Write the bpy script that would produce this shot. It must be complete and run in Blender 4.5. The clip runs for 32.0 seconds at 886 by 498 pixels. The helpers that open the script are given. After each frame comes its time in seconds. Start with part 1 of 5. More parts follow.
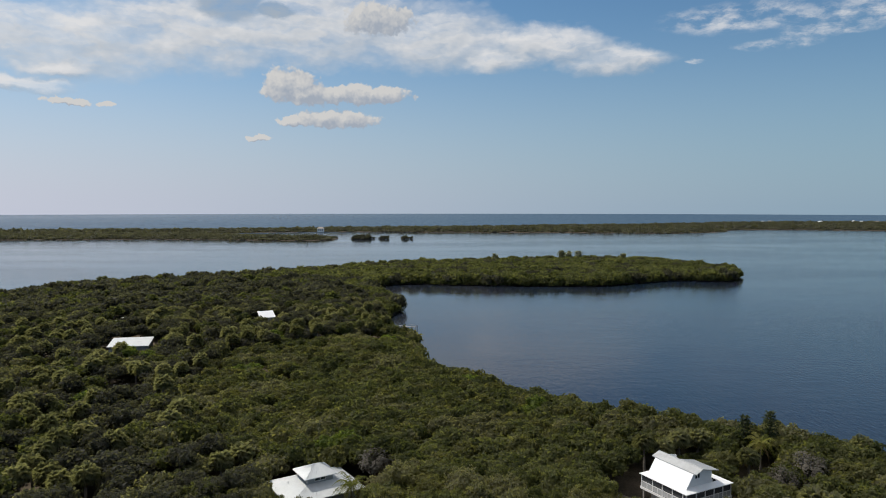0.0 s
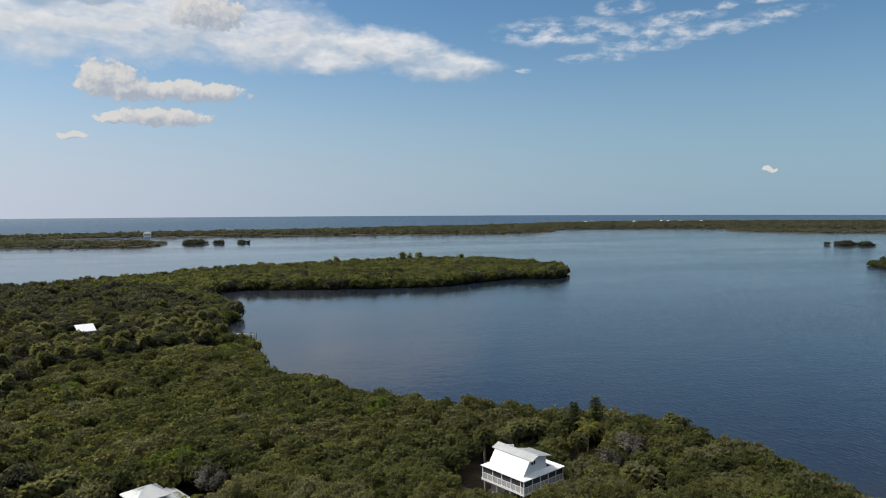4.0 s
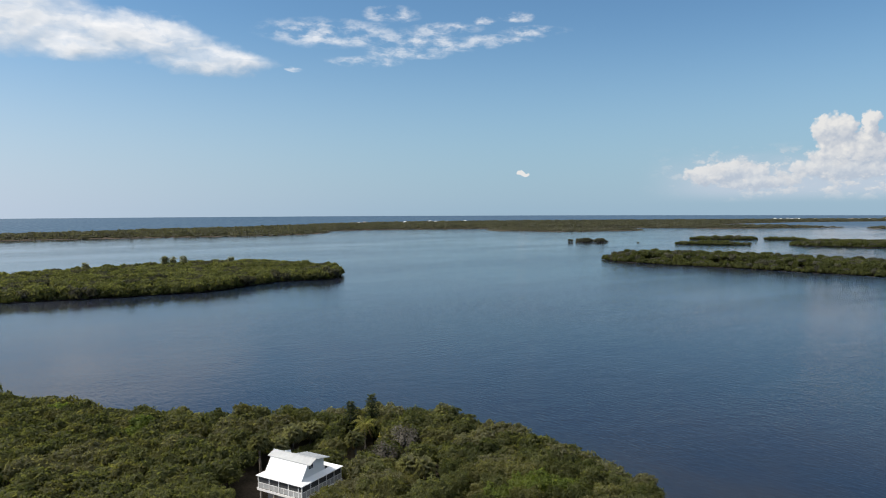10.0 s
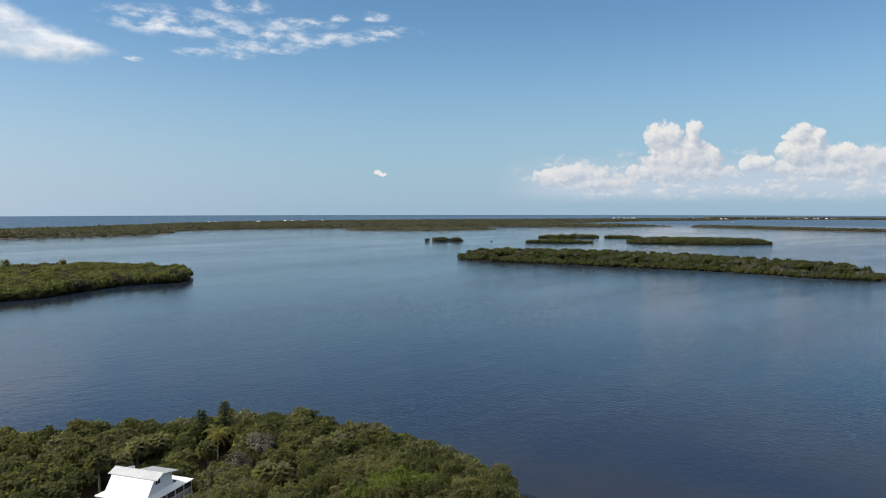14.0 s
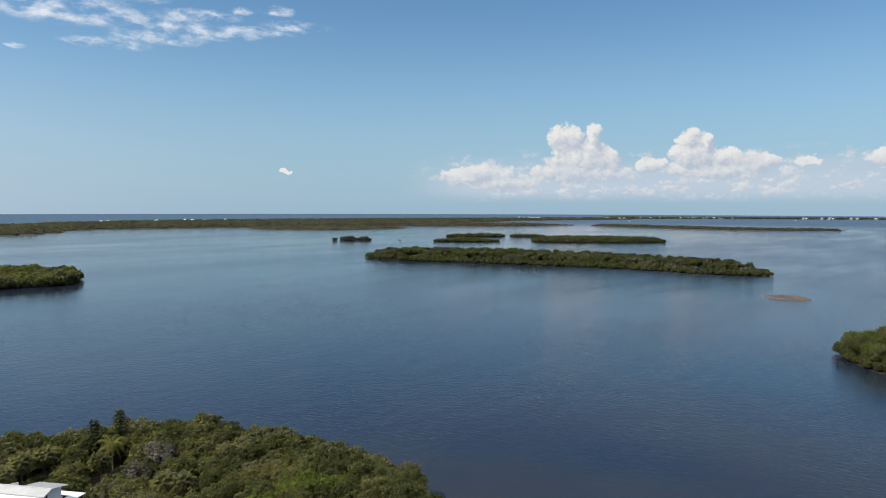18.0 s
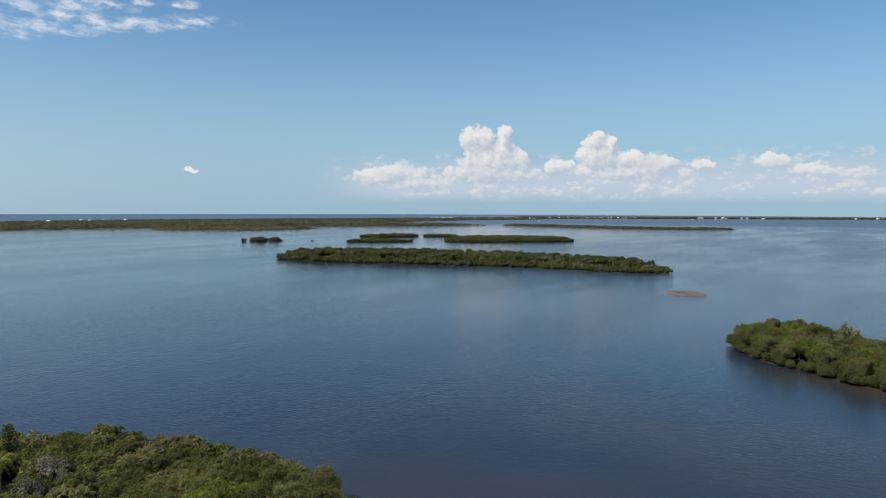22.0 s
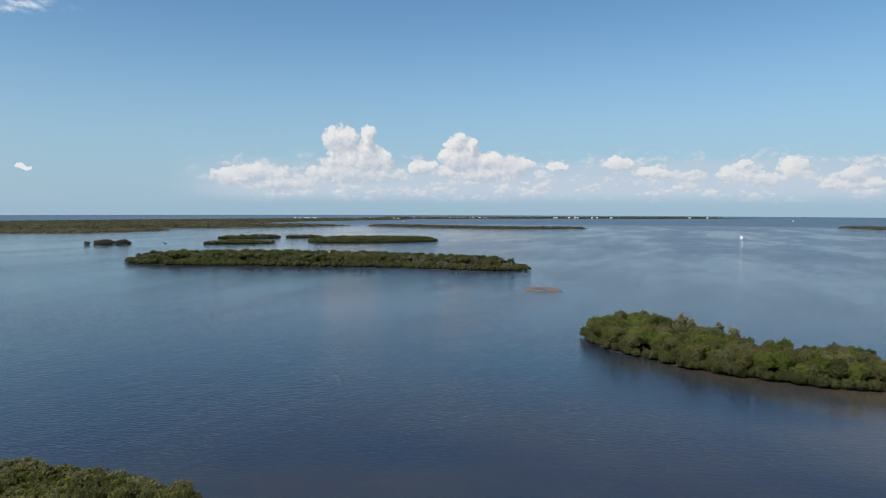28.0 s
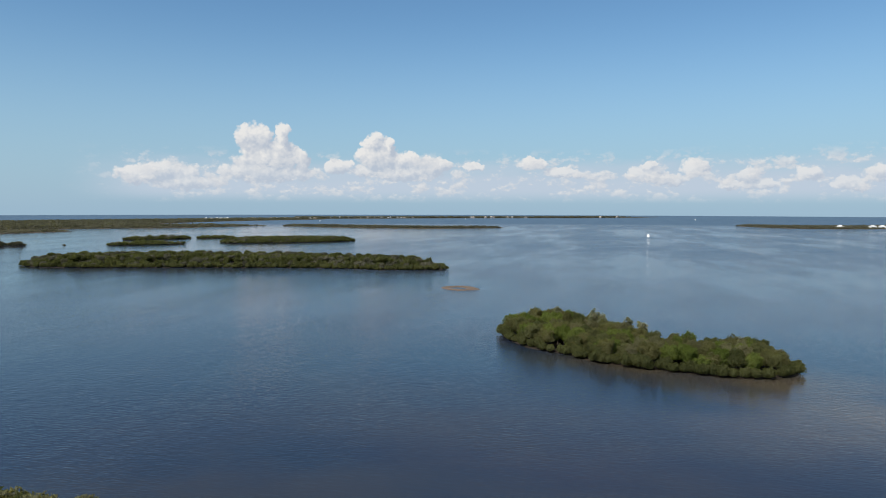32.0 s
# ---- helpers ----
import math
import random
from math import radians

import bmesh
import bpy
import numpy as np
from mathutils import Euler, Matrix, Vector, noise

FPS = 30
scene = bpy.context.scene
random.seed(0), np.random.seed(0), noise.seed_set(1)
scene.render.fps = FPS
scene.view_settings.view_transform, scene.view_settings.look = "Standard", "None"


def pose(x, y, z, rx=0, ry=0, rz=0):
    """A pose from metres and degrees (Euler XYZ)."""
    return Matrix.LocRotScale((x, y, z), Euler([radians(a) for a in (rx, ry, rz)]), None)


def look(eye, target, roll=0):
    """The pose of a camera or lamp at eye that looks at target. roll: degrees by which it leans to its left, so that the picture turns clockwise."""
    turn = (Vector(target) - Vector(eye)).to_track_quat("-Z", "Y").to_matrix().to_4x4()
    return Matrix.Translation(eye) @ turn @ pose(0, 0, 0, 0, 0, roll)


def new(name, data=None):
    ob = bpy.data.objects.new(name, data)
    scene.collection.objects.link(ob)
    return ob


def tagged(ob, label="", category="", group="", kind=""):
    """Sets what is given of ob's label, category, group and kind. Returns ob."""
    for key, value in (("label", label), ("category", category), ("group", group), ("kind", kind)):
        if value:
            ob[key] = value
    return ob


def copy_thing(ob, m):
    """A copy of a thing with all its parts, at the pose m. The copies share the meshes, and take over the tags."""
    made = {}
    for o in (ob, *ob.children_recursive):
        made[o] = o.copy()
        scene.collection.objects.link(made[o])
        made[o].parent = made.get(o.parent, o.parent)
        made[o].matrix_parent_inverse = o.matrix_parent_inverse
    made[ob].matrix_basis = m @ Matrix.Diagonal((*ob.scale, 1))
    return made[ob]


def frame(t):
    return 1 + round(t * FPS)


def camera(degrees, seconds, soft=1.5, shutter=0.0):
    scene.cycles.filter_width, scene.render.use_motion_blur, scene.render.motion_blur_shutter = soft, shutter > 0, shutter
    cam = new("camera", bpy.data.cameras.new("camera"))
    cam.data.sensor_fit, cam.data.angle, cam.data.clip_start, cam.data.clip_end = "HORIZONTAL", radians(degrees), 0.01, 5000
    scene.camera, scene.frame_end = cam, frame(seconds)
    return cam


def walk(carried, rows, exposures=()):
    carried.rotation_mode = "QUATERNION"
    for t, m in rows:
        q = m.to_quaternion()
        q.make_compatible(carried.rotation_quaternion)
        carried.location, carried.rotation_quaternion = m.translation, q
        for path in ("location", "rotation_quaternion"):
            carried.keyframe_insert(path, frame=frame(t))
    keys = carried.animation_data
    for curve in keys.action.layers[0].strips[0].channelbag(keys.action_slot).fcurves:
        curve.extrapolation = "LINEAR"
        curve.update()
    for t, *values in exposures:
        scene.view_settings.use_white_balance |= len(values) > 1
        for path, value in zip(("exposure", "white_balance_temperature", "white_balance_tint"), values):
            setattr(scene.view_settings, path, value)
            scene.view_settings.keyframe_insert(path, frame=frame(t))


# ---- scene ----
import mathutils.geometry

FOV = 65.70
TURNS = [
    (0.0, 0.46, -3.52, -0.01), (0.5, -2.26, -3.48, 0.09), (1.0, -3.34, -3.45, 0.13), (1.5, -4.57, -3.42, 0.15),
    (2.0, -6.23, -3.39, 0.18), (2.5, -7.87, -3.37, 0.17), (3.0, -9.51, -3.37, 0.18), (3.5, -11.15, -3.36, 0.23),
    (5.5, -17.57, -3.37, 0.25), (6.0, -19.17, -3.37, 0.24), (6.5, -20.71, -3.37, 0.24), (7.0, -22.23, -3.37, 0.25),
    (7.5, -23.78, -3.36, 0.25), (8.0, -25.31, -3.35, 0.25), (8.5, -26.85, -3.36, 0.22), (9.0, -28.37, -3.36, 0.20),
    (9.5, -29.96, -3.35, 0.21), (10.0, -31.51, -3.35, 0.23), (10.5, -33.07, -3.35, 0.24), (11.0, -34.56, -3.36, 0.22),
    (11.5, -36.07, -3.36, 0.18), (12.0, -37.56, -3.37, 0.14), (12.5, -39.05, -3.38, 0.10), (13.0, -40.48, -3.39, 0.06),
    (13.5, -41.92, -3.41, 0.04), (14.0, -43.35, -3.42, 0.03), (14.5, -44.52, -3.44, -0.01), (16.5, -48.27, -3.46, -0.08),
    (17.0, -49.19, -3.48, -0.11), (17.5, -50.10, -3.49, -0.13), (18.0, -50.99, -3.49, -0.15), (18.5, -51.89, -3.50, -0.15),
    (19.0, -52.79, -3.50, -0.14), (19.5, -53.68, -3.49, -0.14), (20.0, -54.58, -3.48, -0.16), (20.5, -55.49, -3.48, -0.17),
    (21.0, -56.40, -3.47, -0.19), (21.5, -57.30, -3.47, -0.21), (22.0, -58.21, -3.46, -0.20), (22.5, -59.18, -3.46, -0.16),
    (23.0, -60.15, -3.45, -0.14), (23.5, -61.10, -3.44, -0.15), (24.0, -62.04, -3.44, -0.16), (24.5, -63.00, -3.43, -0.17),
    (25.0, -63.91, -3.42, -0.19), (25.5, -64.86, -3.41, -0.19), (27.5, -68.59, -3.40, -0.17), (28.0, -69.47, -3.40, -0.17),
    (28.5, -70.33, -3.40, -0.21), (29.0, -71.20, -3.39, -0.24), (29.5, -72.06, -3.39, -0.23), (30.0, -72.92, -3.39, -0.23),
    (30.5, -73.79, -3.39, -0.25), (31.0, -74.59, -3.39, -0.26), (31.5, -75.47, -3.40, -0.22), (32.0, -76.34, -3.42, -0.13),
]
BANK = [
    (-28.7, 11.9, 8.5, 2.9), (-20.6, 13.5, 9.4, 3.5), (-10.7, 14.3, 10.9, 3.5), (-1.6, 13.5, 7.6, 2.8), (4.0, 11.9, 3.5, 1.3),
    (12.6, 11.5, 5.2, 1.1), (9.5, 12.6, 4.2, 1.4), (-29.2, 9.9, 3.3, 0.7), (-31.6, 8.7, 3.3, 0.6), (13.0, 11.7, 4.5, 1.1),
    (7.1, 13.2, 5.2, 1.4),
]
HEAPS = [
    (-12.8, 10.0, 2.3, 1.4), (-11.5, 9.3, 4.0, 0.9), (-7.1, 9.4, 4.5, 0.8), (-9.0, 7.4, 3.3, 0.8), (-12.8, 7.2, 1.2, 0.4),
    (-15.5, 5.8, 1.1, 0.3), (-28.9, 7.9, 1.7, 0.3), (-26.3, 7.8, 0.7, 0.2), (-5.8, 15.2, 2.8, 1.4), (38.3, 3.2, 0.45, 0.15),
    (54.2, 3.1, 3.3, 0.9), (52.6, 2.9, 2.1, 0.8), (62.2, 4.3, 2.9, 1.3), (61.1, 5.9, 1.5, 1.3),
    (63.3, 6.1, 0.6, 1.0), (62.0, 3.1, 4.0, 0.9), (64.6, 4.3, 0.9, 0.9), (71.2, 4.4, 1.9, 1.3), (70.7, 5.6, 0.9, 1.0), (71.8, 5.3, 0.6, 0.8), (72.5, 3.2, 4.5, 0.7), (72.8, 4.1, 1.9, 1.0), (75.4, 3.7, 1.8, 0.8),
    (67.7, 3.6, 1.2, 0.7), (78.8, 3.7, 1.0, 0.4), (55.9, 2.3, 2.8, 0.7), (83.6, 3.9, 1.5, 0.6), (86.4, 3.2, 2.1, 0.5),
    (93.0, 3.1, 1.7, 0.7), (93.0, 3.7, 0.7, 0.4), (96.4, 3.5, 1.3, 0.7), (94.3, 2.6, 1.9, 0.6), (100.2, 2.9, 0.9, 0.7),
    (100.9, 2.2, 1.7, 0.5), (104.2, 2.9, 1.2, 0.7), (107.1, 2.1, 1.4, 0.6), (108.8, 2.8, 1.4, 0.8), (98.9, 2.1, 0.9, 0.4),
]
STREAKS = [
    (25.3, 11.9, 2.8, 0.4), (28.7, 12.5, 3.3, 0.4), (32.3, 13.1, 3.3, 0.4), (35.7, 13.5, 2.8, 0.4), (39.1, 14.1, 2.4, 0.4),
    (27.3, 15.5, 2.1, 0.6), (31.8, 14.4, 2.6, 0.5), (35.1, 15.0, 1.0, 0.3), (37.6, 15.2, 1.3, 0.4), (19.5, 11.1, 0.7, 0.2),
    (29.2, 13.4, 4.2, 0.9), (22.3, 14.0, 5.2, 1.0),
]
GREY_HOLLOWS = [(-17.5, 15.8, 2.6, 1.7), (-14.0, 15.2, 1.6, 0.6), (-12.2, 10.6, 1.2, 0.4)]
EYE = 50.0
cam = camera(FOV, 32.0, 1.05)
walk(cam, [(t, pose(0, 0, EYE, 90 + pitch, roll, yaw)) for t, yaw, pitch, roll in TURNS], [(0.0, -0.06), (3.0, 0.02), (6.0, 0.17), (9.0, 0.29), (13.0, 0.34), (32.0, 0.34)])

# ---- sky, sun and exposure ----
SUN_AZ, SUN_EL = -62.0, 50.0          # degrees, clockwise from +y


def sky():
    world = bpy.data.worlds.new("sky")
    scene.world = world
    world.use_nodes = True
    nt = world.node_tree
    nt.nodes.clear()
    N = nt.nodes.new
    link = nt.links.new

    def put(sock, v):
        if isinstance(v, (int, float, tuple)):
            sock.default_value = v
        else:
            link(v, sock)

    def m(op, a, b=0.0, c=0.0, clamp=False):
        n = N("ShaderNodeMath")
        n.operation, n.use_clamp = op, clamp
        for s, v in zip(n.inputs, (a, b, c)):
            put(s, v)
        return n.outputs[0]

    def vm(op, a, b=(0, 0, 0), c=(0, 0, 0)):
        n = N("ShaderNodeVectorMath")
        n.operation = op
        for s, v in zip(n.inputs, (a, b, c)):
            put(s, v)
        return n.outputs["Value"] if op == "DOT_PRODUCT" else n.outputs[0]

    def noise_of(vec, scale, detail, rough=0.55, seed=0.0):
        n = N("ShaderNodeTexNoise")
        n.noise_dimensions = "4D"
        put(n.inputs["Vector"], vec)
        n.inputs["W"].default_value = seed
        n.inputs["Scale"].default_value = scale
        n.inputs["Detail"].default_value = detail
        n.inputs["Roughness"].default_value = rough
        return n

    def span(v, a, b):
        n = N("ShaderNodeMapRange")
        n.interpolation_type = "SMOOTHSTEP"
        put(n.inputs[0], v)
        n.inputs[1].default_value, n.inputs[2].default_value = a, b
        return n.outputs[0]

    def blend(fac, a, b):
        n = N("ShaderNodeMix")
        n.data_type = "RGBA"
        put(n.inputs[0], fac)
        put(n.inputs[6], a)
        put(n.inputs[7], b)
        return n.outputs[2]

    tc = N("ShaderNodeTexCoord")
    sep = N("ShaderNodeSeparateXYZ")
    link(tc.outputs["Generated"], sep.inputs[0])
    az = m("MULTIPLY", m("ARCTAN2", sep.outputs[0], sep.outputs[1]), 180 / math.pi)
    el = m("MULTIPLY", m("ARCSINE", sep.outputs[2]), 180 / math.pi)
    com = N("ShaderNodeCombineXYZ")
    link(az, com.inputs[0])
    link(el, com.inputs[1])
    p = com.outputs[0]

    sk = N("ShaderNodeTexSky")
    sk.sky_type, sk.sun_disc = "NISHITA", False
    sk.sun_elevation, sk.sun_rotation = radians(SUN_EL), radians(SUN_AZ)
    sk.altitude, sk.air_density, sk.dust_density, sk.ozone_density = 0, 1.0, SKY_DUST, SKY_OZONE
    base = sk.outputs[0]
    tint = N("ShaderNodeMix")
    tint.data_type, tint.blend_type = "RGBA", "MULTIPLY"
    tint.inputs[0].default_value = 1.0
    link(base, tint.inputs[6])
    tint.inputs[7].default_value = SKY_TINT
    base = tint.outputs[2]

    def near(vec, blobs, soft, grow=1.0):
        d = None
        for a, e, w, h in blobs:
            w, h = w * grow, h * grow
            q = vm("MULTIPLY_ADD", vec, (1 / w, 1 / h, 0.0), (-a / w, -e / h, 0.0))
            s = vm("DOT_PRODUCT", q, q)
            if d is None:
                d = s
            else:
                n = N("ShaderNodeMath")
                n.operation = "SMOOTH_MIN"
                put(n.inputs[0], d)
                put(n.inputs[1], s)
                n.inputs[2].default_value = soft
                d = n.outputs[0]
        return d

    def centred(n):
        return vm("SUBTRACT", n.outputs["Color"], (0.5, 0.5, 0.5))

    # heaped clouds: domes low over the horizon, swollen by rounded lumps of three sizes
    def cells(vec, scale):
        n = N("ShaderNodeTexVoronoi")
        n.feature = "SMOOTH_F1"
        put(n.inputs["Vector"], vec)
        n.inputs["Scale"].default_value = scale
        n.inputs["Smoothness"].default_value = 0.45
        return n.outputs["Distance"]

    def lumps(vec):
        total = 0.47
        for scale, amount in ((0.62, 0.66), (1.6, 0.46), (4.0, 0.30)):
            total = m("MULTIPLY_ADD", cells(vec, scale), -amount, total)
        return total

    w1 = centred(noise_of(p, 0.8, 2, 0.5, 1.0))
    w2 = centred(noise_of(p, 1.6, 6, 0.66, 2.0))
    bent = vm("MULTIPLY_ADD", w1, (1.2, 0.7, 0), p)
    bent = vm("MULTIPLY_ADD", w2, (1.0, 0.8, 0), bent)
    curl = vm("MULTIPLY_ADD", w2, (0.5, 0.5, 0), p)
    towards = (-0.30, 0.42, 0.0)

    def heaped(offset):
        shape = m("SUBTRACT", 1.0, near(vm("ADD", bent, (offset[0], offset[1] + 0.3, 0)), HEAPS, 0.14, 1.1))
        return m("MULTIPLY_ADD", lumps(vm("ADD", curl, offset)), 1.0, shape)

    heap = heaped((0, 0, 0))
    slope = m("SUBTRACT", heap, heaped(towards))
    heap_mask = span(heap, -0.16, 0.20)
    shade = m("MULTIPLY_ADD", slope, 1.15, 0.40, clamp=True)
    heap_col = blend(shade, CLOUD_SHADE, CLOUD_LIGHT)

    # rows of small broken heaps and pale murk below the domes
    band = m("MULTIPLY", m("MULTIPLY", span(el, 0.3, 1.6), span(m("MULTIPLY", el, -1.0), -5.0, -3.4)), m("MULTIPLY", span(az, 47.0, 55.0), span(m("MULTIPLY", az, -1.0), -150.0, -120.0)))

    def rows_of(offset):
        v = vm("ADD", curl, offset)
        n = noise_of(vm("MULTIPLY", v, (0.42, 1.0, 1)), 1.0, 4, 0.55, 9.0).outputs[0]
        return m("MULTIPLY_ADD", lumps(vm("MULTIPLY", v, (1.3, 1.9, 1))), 0.30, n)

    row = rows_of((0, 0, 0))
    row_lit = m("MULTIPLY_ADD", m("SUBTRACT", row, rows_of((-0.18, 0.24, 0))), 1.9, 0.50, clamp=True)
    band_mask = m("MULTIPLY", band, span(row, 0.41, 0.55))
    band_col = blend(row_lit, CLOUD_SHADE, CLOUD_LIGHT)
    bandn = noise_of(vm("MULTIPLY", p, (0.25, 0.8, 1)), 1.0, 4, 0.55, 10.0).outputs[0]
    murk = m("MULTIPLY", band, m("MULTIPLY", span(m("MULTIPLY", m("ADD", el, m("MULTIPLY", bandn, 2.2)), -1.0), -5.8, -3.0), 0.92))
    # high sheet: solid, with a sharp lower edge, thinning into torn streaks
    b1 = centred(noise_of(vm("MULTIPLY", p, (0.30, 0.62, 1)), 1.0, 3, 0.5, 12.0))
    b2 = centred(noise_of(vm("MULTIPLY", p, (0.7, 1.3, 1)), 1.0, 6, 0.62, 13.0))
    bp = vm("MULTIPLY_ADD", b1, (5.0, 1.3, 0), p)
    bp = vm("MULTIPLY_ADD", b2, (1.8, 1.0, 0), bp)

    def sheet(offset):
        shape = m("SUBTRACT", 1.0, near(vm("ADD", bp, offset), BANK, 0.3))
        return m("MULTIPLY_ADD", lumps(vm("MULTIPLY", vm("ADD", vm("MULTIPLY_ADD", b2, (0.9, 0.9, 0), p), offset), (0.42, 0.75, 1))), 0.55, shape)

    bank = sheet((0, 0, 0))
    thin = noise_of(vm("MULTIPLY", bp, (0.22, 0.8, 1)), 1.0, 5, 0.6, 15.0).outputs[0]
    bank_mask = m("MULTIPLY", span(bank, -0.45, 0.85), m("MULTIPLY_ADD", span(thin, 0.30, 0.60), 0.50, 0.48), clamp=True)
    folds = m("MULTIPLY_ADD", m("SUBTRACT", bank, sheet((-0.5, 0.6, 0))), 0.9, 0.66, clamp=True)
    hollow = span(near(vm("MULTIPLY_ADD", b2, (1.6, 1.0, 0), p), GREY_HOLLOWS, 0.2), 1.3, 0.5)
    bank_col = blend(m("MULTIPLY", folds, m("MULTIPLY_ADD", hollow, -0.95, 1.0)), BANK_SHADE, BANK_LIGHT)
    st = m("SUBTRACT", 1.0, near(vm("MULTIPLY_ADD", b2, (2.0, 0.8, 0), p), STREAKS, 0.25))
    torn = noise_of(vm("MULTIPLY", vm("MULTIPLY_ADD", b2, (0.8, 0.6, 0), p), (0.5, 1.3, 1)), 0.9, 6, 0.6, 19.0).outputs[0]
    st_mask = m("MULTIPLY", m("MULTIPLY", span(st, -0.6, 0.8), span(torn, 0.40, 0.68)), 0.74)
    # sky above what is seen: thin broken cloud, added as fill light
    high = m("MULTIPLY", m("MULTIPLY", span(el, 22.0, 36.0), span(noise_of(p, 0.06, 5, 0.6, 23.0).outputs[0], 0.34, 0.56)), 0.85)

    # haze towards the horizon, brighter on the sun's side
    side = span(az, 45.0, -60.0)
    haze = m("POWER", span(el, 17.0, -1.0), 1.15)
    haze = m("MULTIPLY", haze, m("MULTIPLY_ADD", side, HAZE_SUN, HAZE_FAR))
    col = blend(haze, base, blend(side, HAZE_COOL, HAZE_WARM))
    col = blend(high, col, BANK_LIGHT)
    col = blend(bank_mask, col, bank_col)
    col = blend(st_mask, col, BANK_LIGHT)
    col = blend(murk, col, MURK)
    col = blend(heap_mask, col, heap_col)
    col = blend(m("MULTIPLY", murk, 0.40), col, MURK)
    col = blend(m("MULTIPLY", band_mask, 0.78), col, band_col)
    bg = N("ShaderNodeBackground")
    link(col, bg.inputs[0])
    bg.inputs[1].default_value = SKY_STRENGTH
    out = N("ShaderNodeOutputWorld")
    link(bg.outputs[0], out.inputs[0])


SKY_STRENGTH = 0.0863
SKY_DUST, SKY_OZONE = 0.6, 2.0
SKY_TINT = (0.725, 0.975, 1.085, 1)
CLOUD_LIGHT, CLOUD_SHADE = (7.4, 7.35, 7.25, 1), (4.3, 4.85, 5.7, 1)
BANK_LIGHT, BANK_SHADE = (8.8, 8.8, 8.9, 1), (4.4, 5.1, 5.9, 1)
HAZE_COOL, HAZE_WARM = (3.08, 4.5, 5.88, 1), (7.2, 7.3, 8.6, 1)
MURK = (4.7, 5.5, 6.5, 1)
HAZE_SUN, HAZE_FAR = 0.12, 0.86
sky()
sun_way = Vector((math.sin(radians(SUN_AZ)) * math.cos(radians(SUN_EL)), math.cos(radians(SUN_AZ)) * math.cos(radians(SUN_EL)), math.sin(radians(SUN_EL))))
sun = new("sun", bpy.data.lights.new("sun", "SUN"))
sun.data.energy, sun.data.angle, sun.data.color = 4.4, radians(0.6), (1.0, 0.95, 0.87)
sun.matrix_world = look(sun_way * 300, (0, 0, 0))


# ---- materials ----
class Mat:
    """A node material in the making: principled shader plus small helpers."""

    def __init__(self, name, colour=(0.5, 0.5, 0.5), rough=0.6, metal=0.0, spec=0.5):
        self.mat = bpy.data.materials.new(name)
        self.mat.use_nodes = True
        self.nt = self.mat.node_tree
        self.b = self.nt.nodes["Principled BSDF"]
        self.b.inputs["Base Color"].default_value = (*colour, 1)
        self.b.inputs["Roughness"].default_value = rough
        self.b.inputs["Metallic"].default_value = metal
        self.b.inputs["Specular IOR Level"].default_value = spec

    def n(self, kind, **kw):
        node = self.nt.nodes.new(kind)
        for k, v in kw.items():
            node.inputs[k].default_value = v
        return node

    def link(self, a, b):
        self.nt.links.new(a, b)

    def pos(self):
        return self.n("ShaderNodeNewGeometry").outputs["Position"]

    def noise(self, scale, detail=3, rough=0.55, vec=None, stretch=None):
        nz = self.n("ShaderNodeTexNoise", Scale=scale, Detail=detail, Roughness=rough)
        vec = vec or self.pos()
        if stretch:
            mp = self.n("ShaderNodeMapping")
            mp.inputs["Scale"].default_value = stretch[:3]
            if len(stretch) > 3:
                mp.inputs["Rotation"].default_value = (0, 0, radians(stretch[3]))
            self.link(vec, mp.inputs[0])
            vec = mp.outputs[0]
        self.link(vec, nz.inputs["Vector"])
        return nz.outputs[0]

    def ramp(self, fac, stops):
        r = self.n("ShaderNodeValToRGB")
        e = r.color_ramp.elements
        while len(e) < len(stops):
            e.new(0.5)
        for k, (at, c) in zip(e, stops):
            k.position, k.color = at, (*c, 1)
        self.link(fac, r.inputs[0])
        return r.outputs[0]

    def mix(self, fac, a, b, how="MIX"):
        x = self.n("ShaderNodeMix")
        x.data_type, x.blend_type = "RGBA", how
        for s, v in ((0, fac), (6, a), (7, b)):
            if isinstance(v, (int, float)):
                x.inputs[s].default_value = v
            elif isinstance(v, tuple):
                x.inputs[s].default_value = (*v, 1) if len(v) == 3 else v
            else:
                self.link(v, x.inputs[s])
        return x.outputs[2]

    def math(self, op, a, b=0.0):
        x = self.n("ShaderNodeMath")
        x.operation = op
        for s, v in zip(x.inputs, (a, b)):
            if isinstance(v, (int, float)):
                s.default_value = v
            else:
                self.link(v, s)
        return x.outputs[0]

    def span(self, v, a, b, lo=0.0, hi=1.0):
        x = self.n("ShaderNodeMapRange")
        self.link(v, x.inputs[0])
        for s, k in zip(x.inputs[1:5], (a, b, lo, hi)):
            s.default_value = k
        return x.outputs[0]

    def bump(self, height, strength, distance, onto=None):
        bp = self.n("ShaderNodeBump", Strength=strength, Distance=distance)
        self.link(height, bp.inputs["Height"])
        if onto:
            self.link(onto, bp.inputs["Normal"])
        self.link(bp.outputs[0], self.b.inputs["Normal"])
        return bp.outputs[0]

    def colour(self, c):
        self.link(c, self.b.inputs["Base Color"])


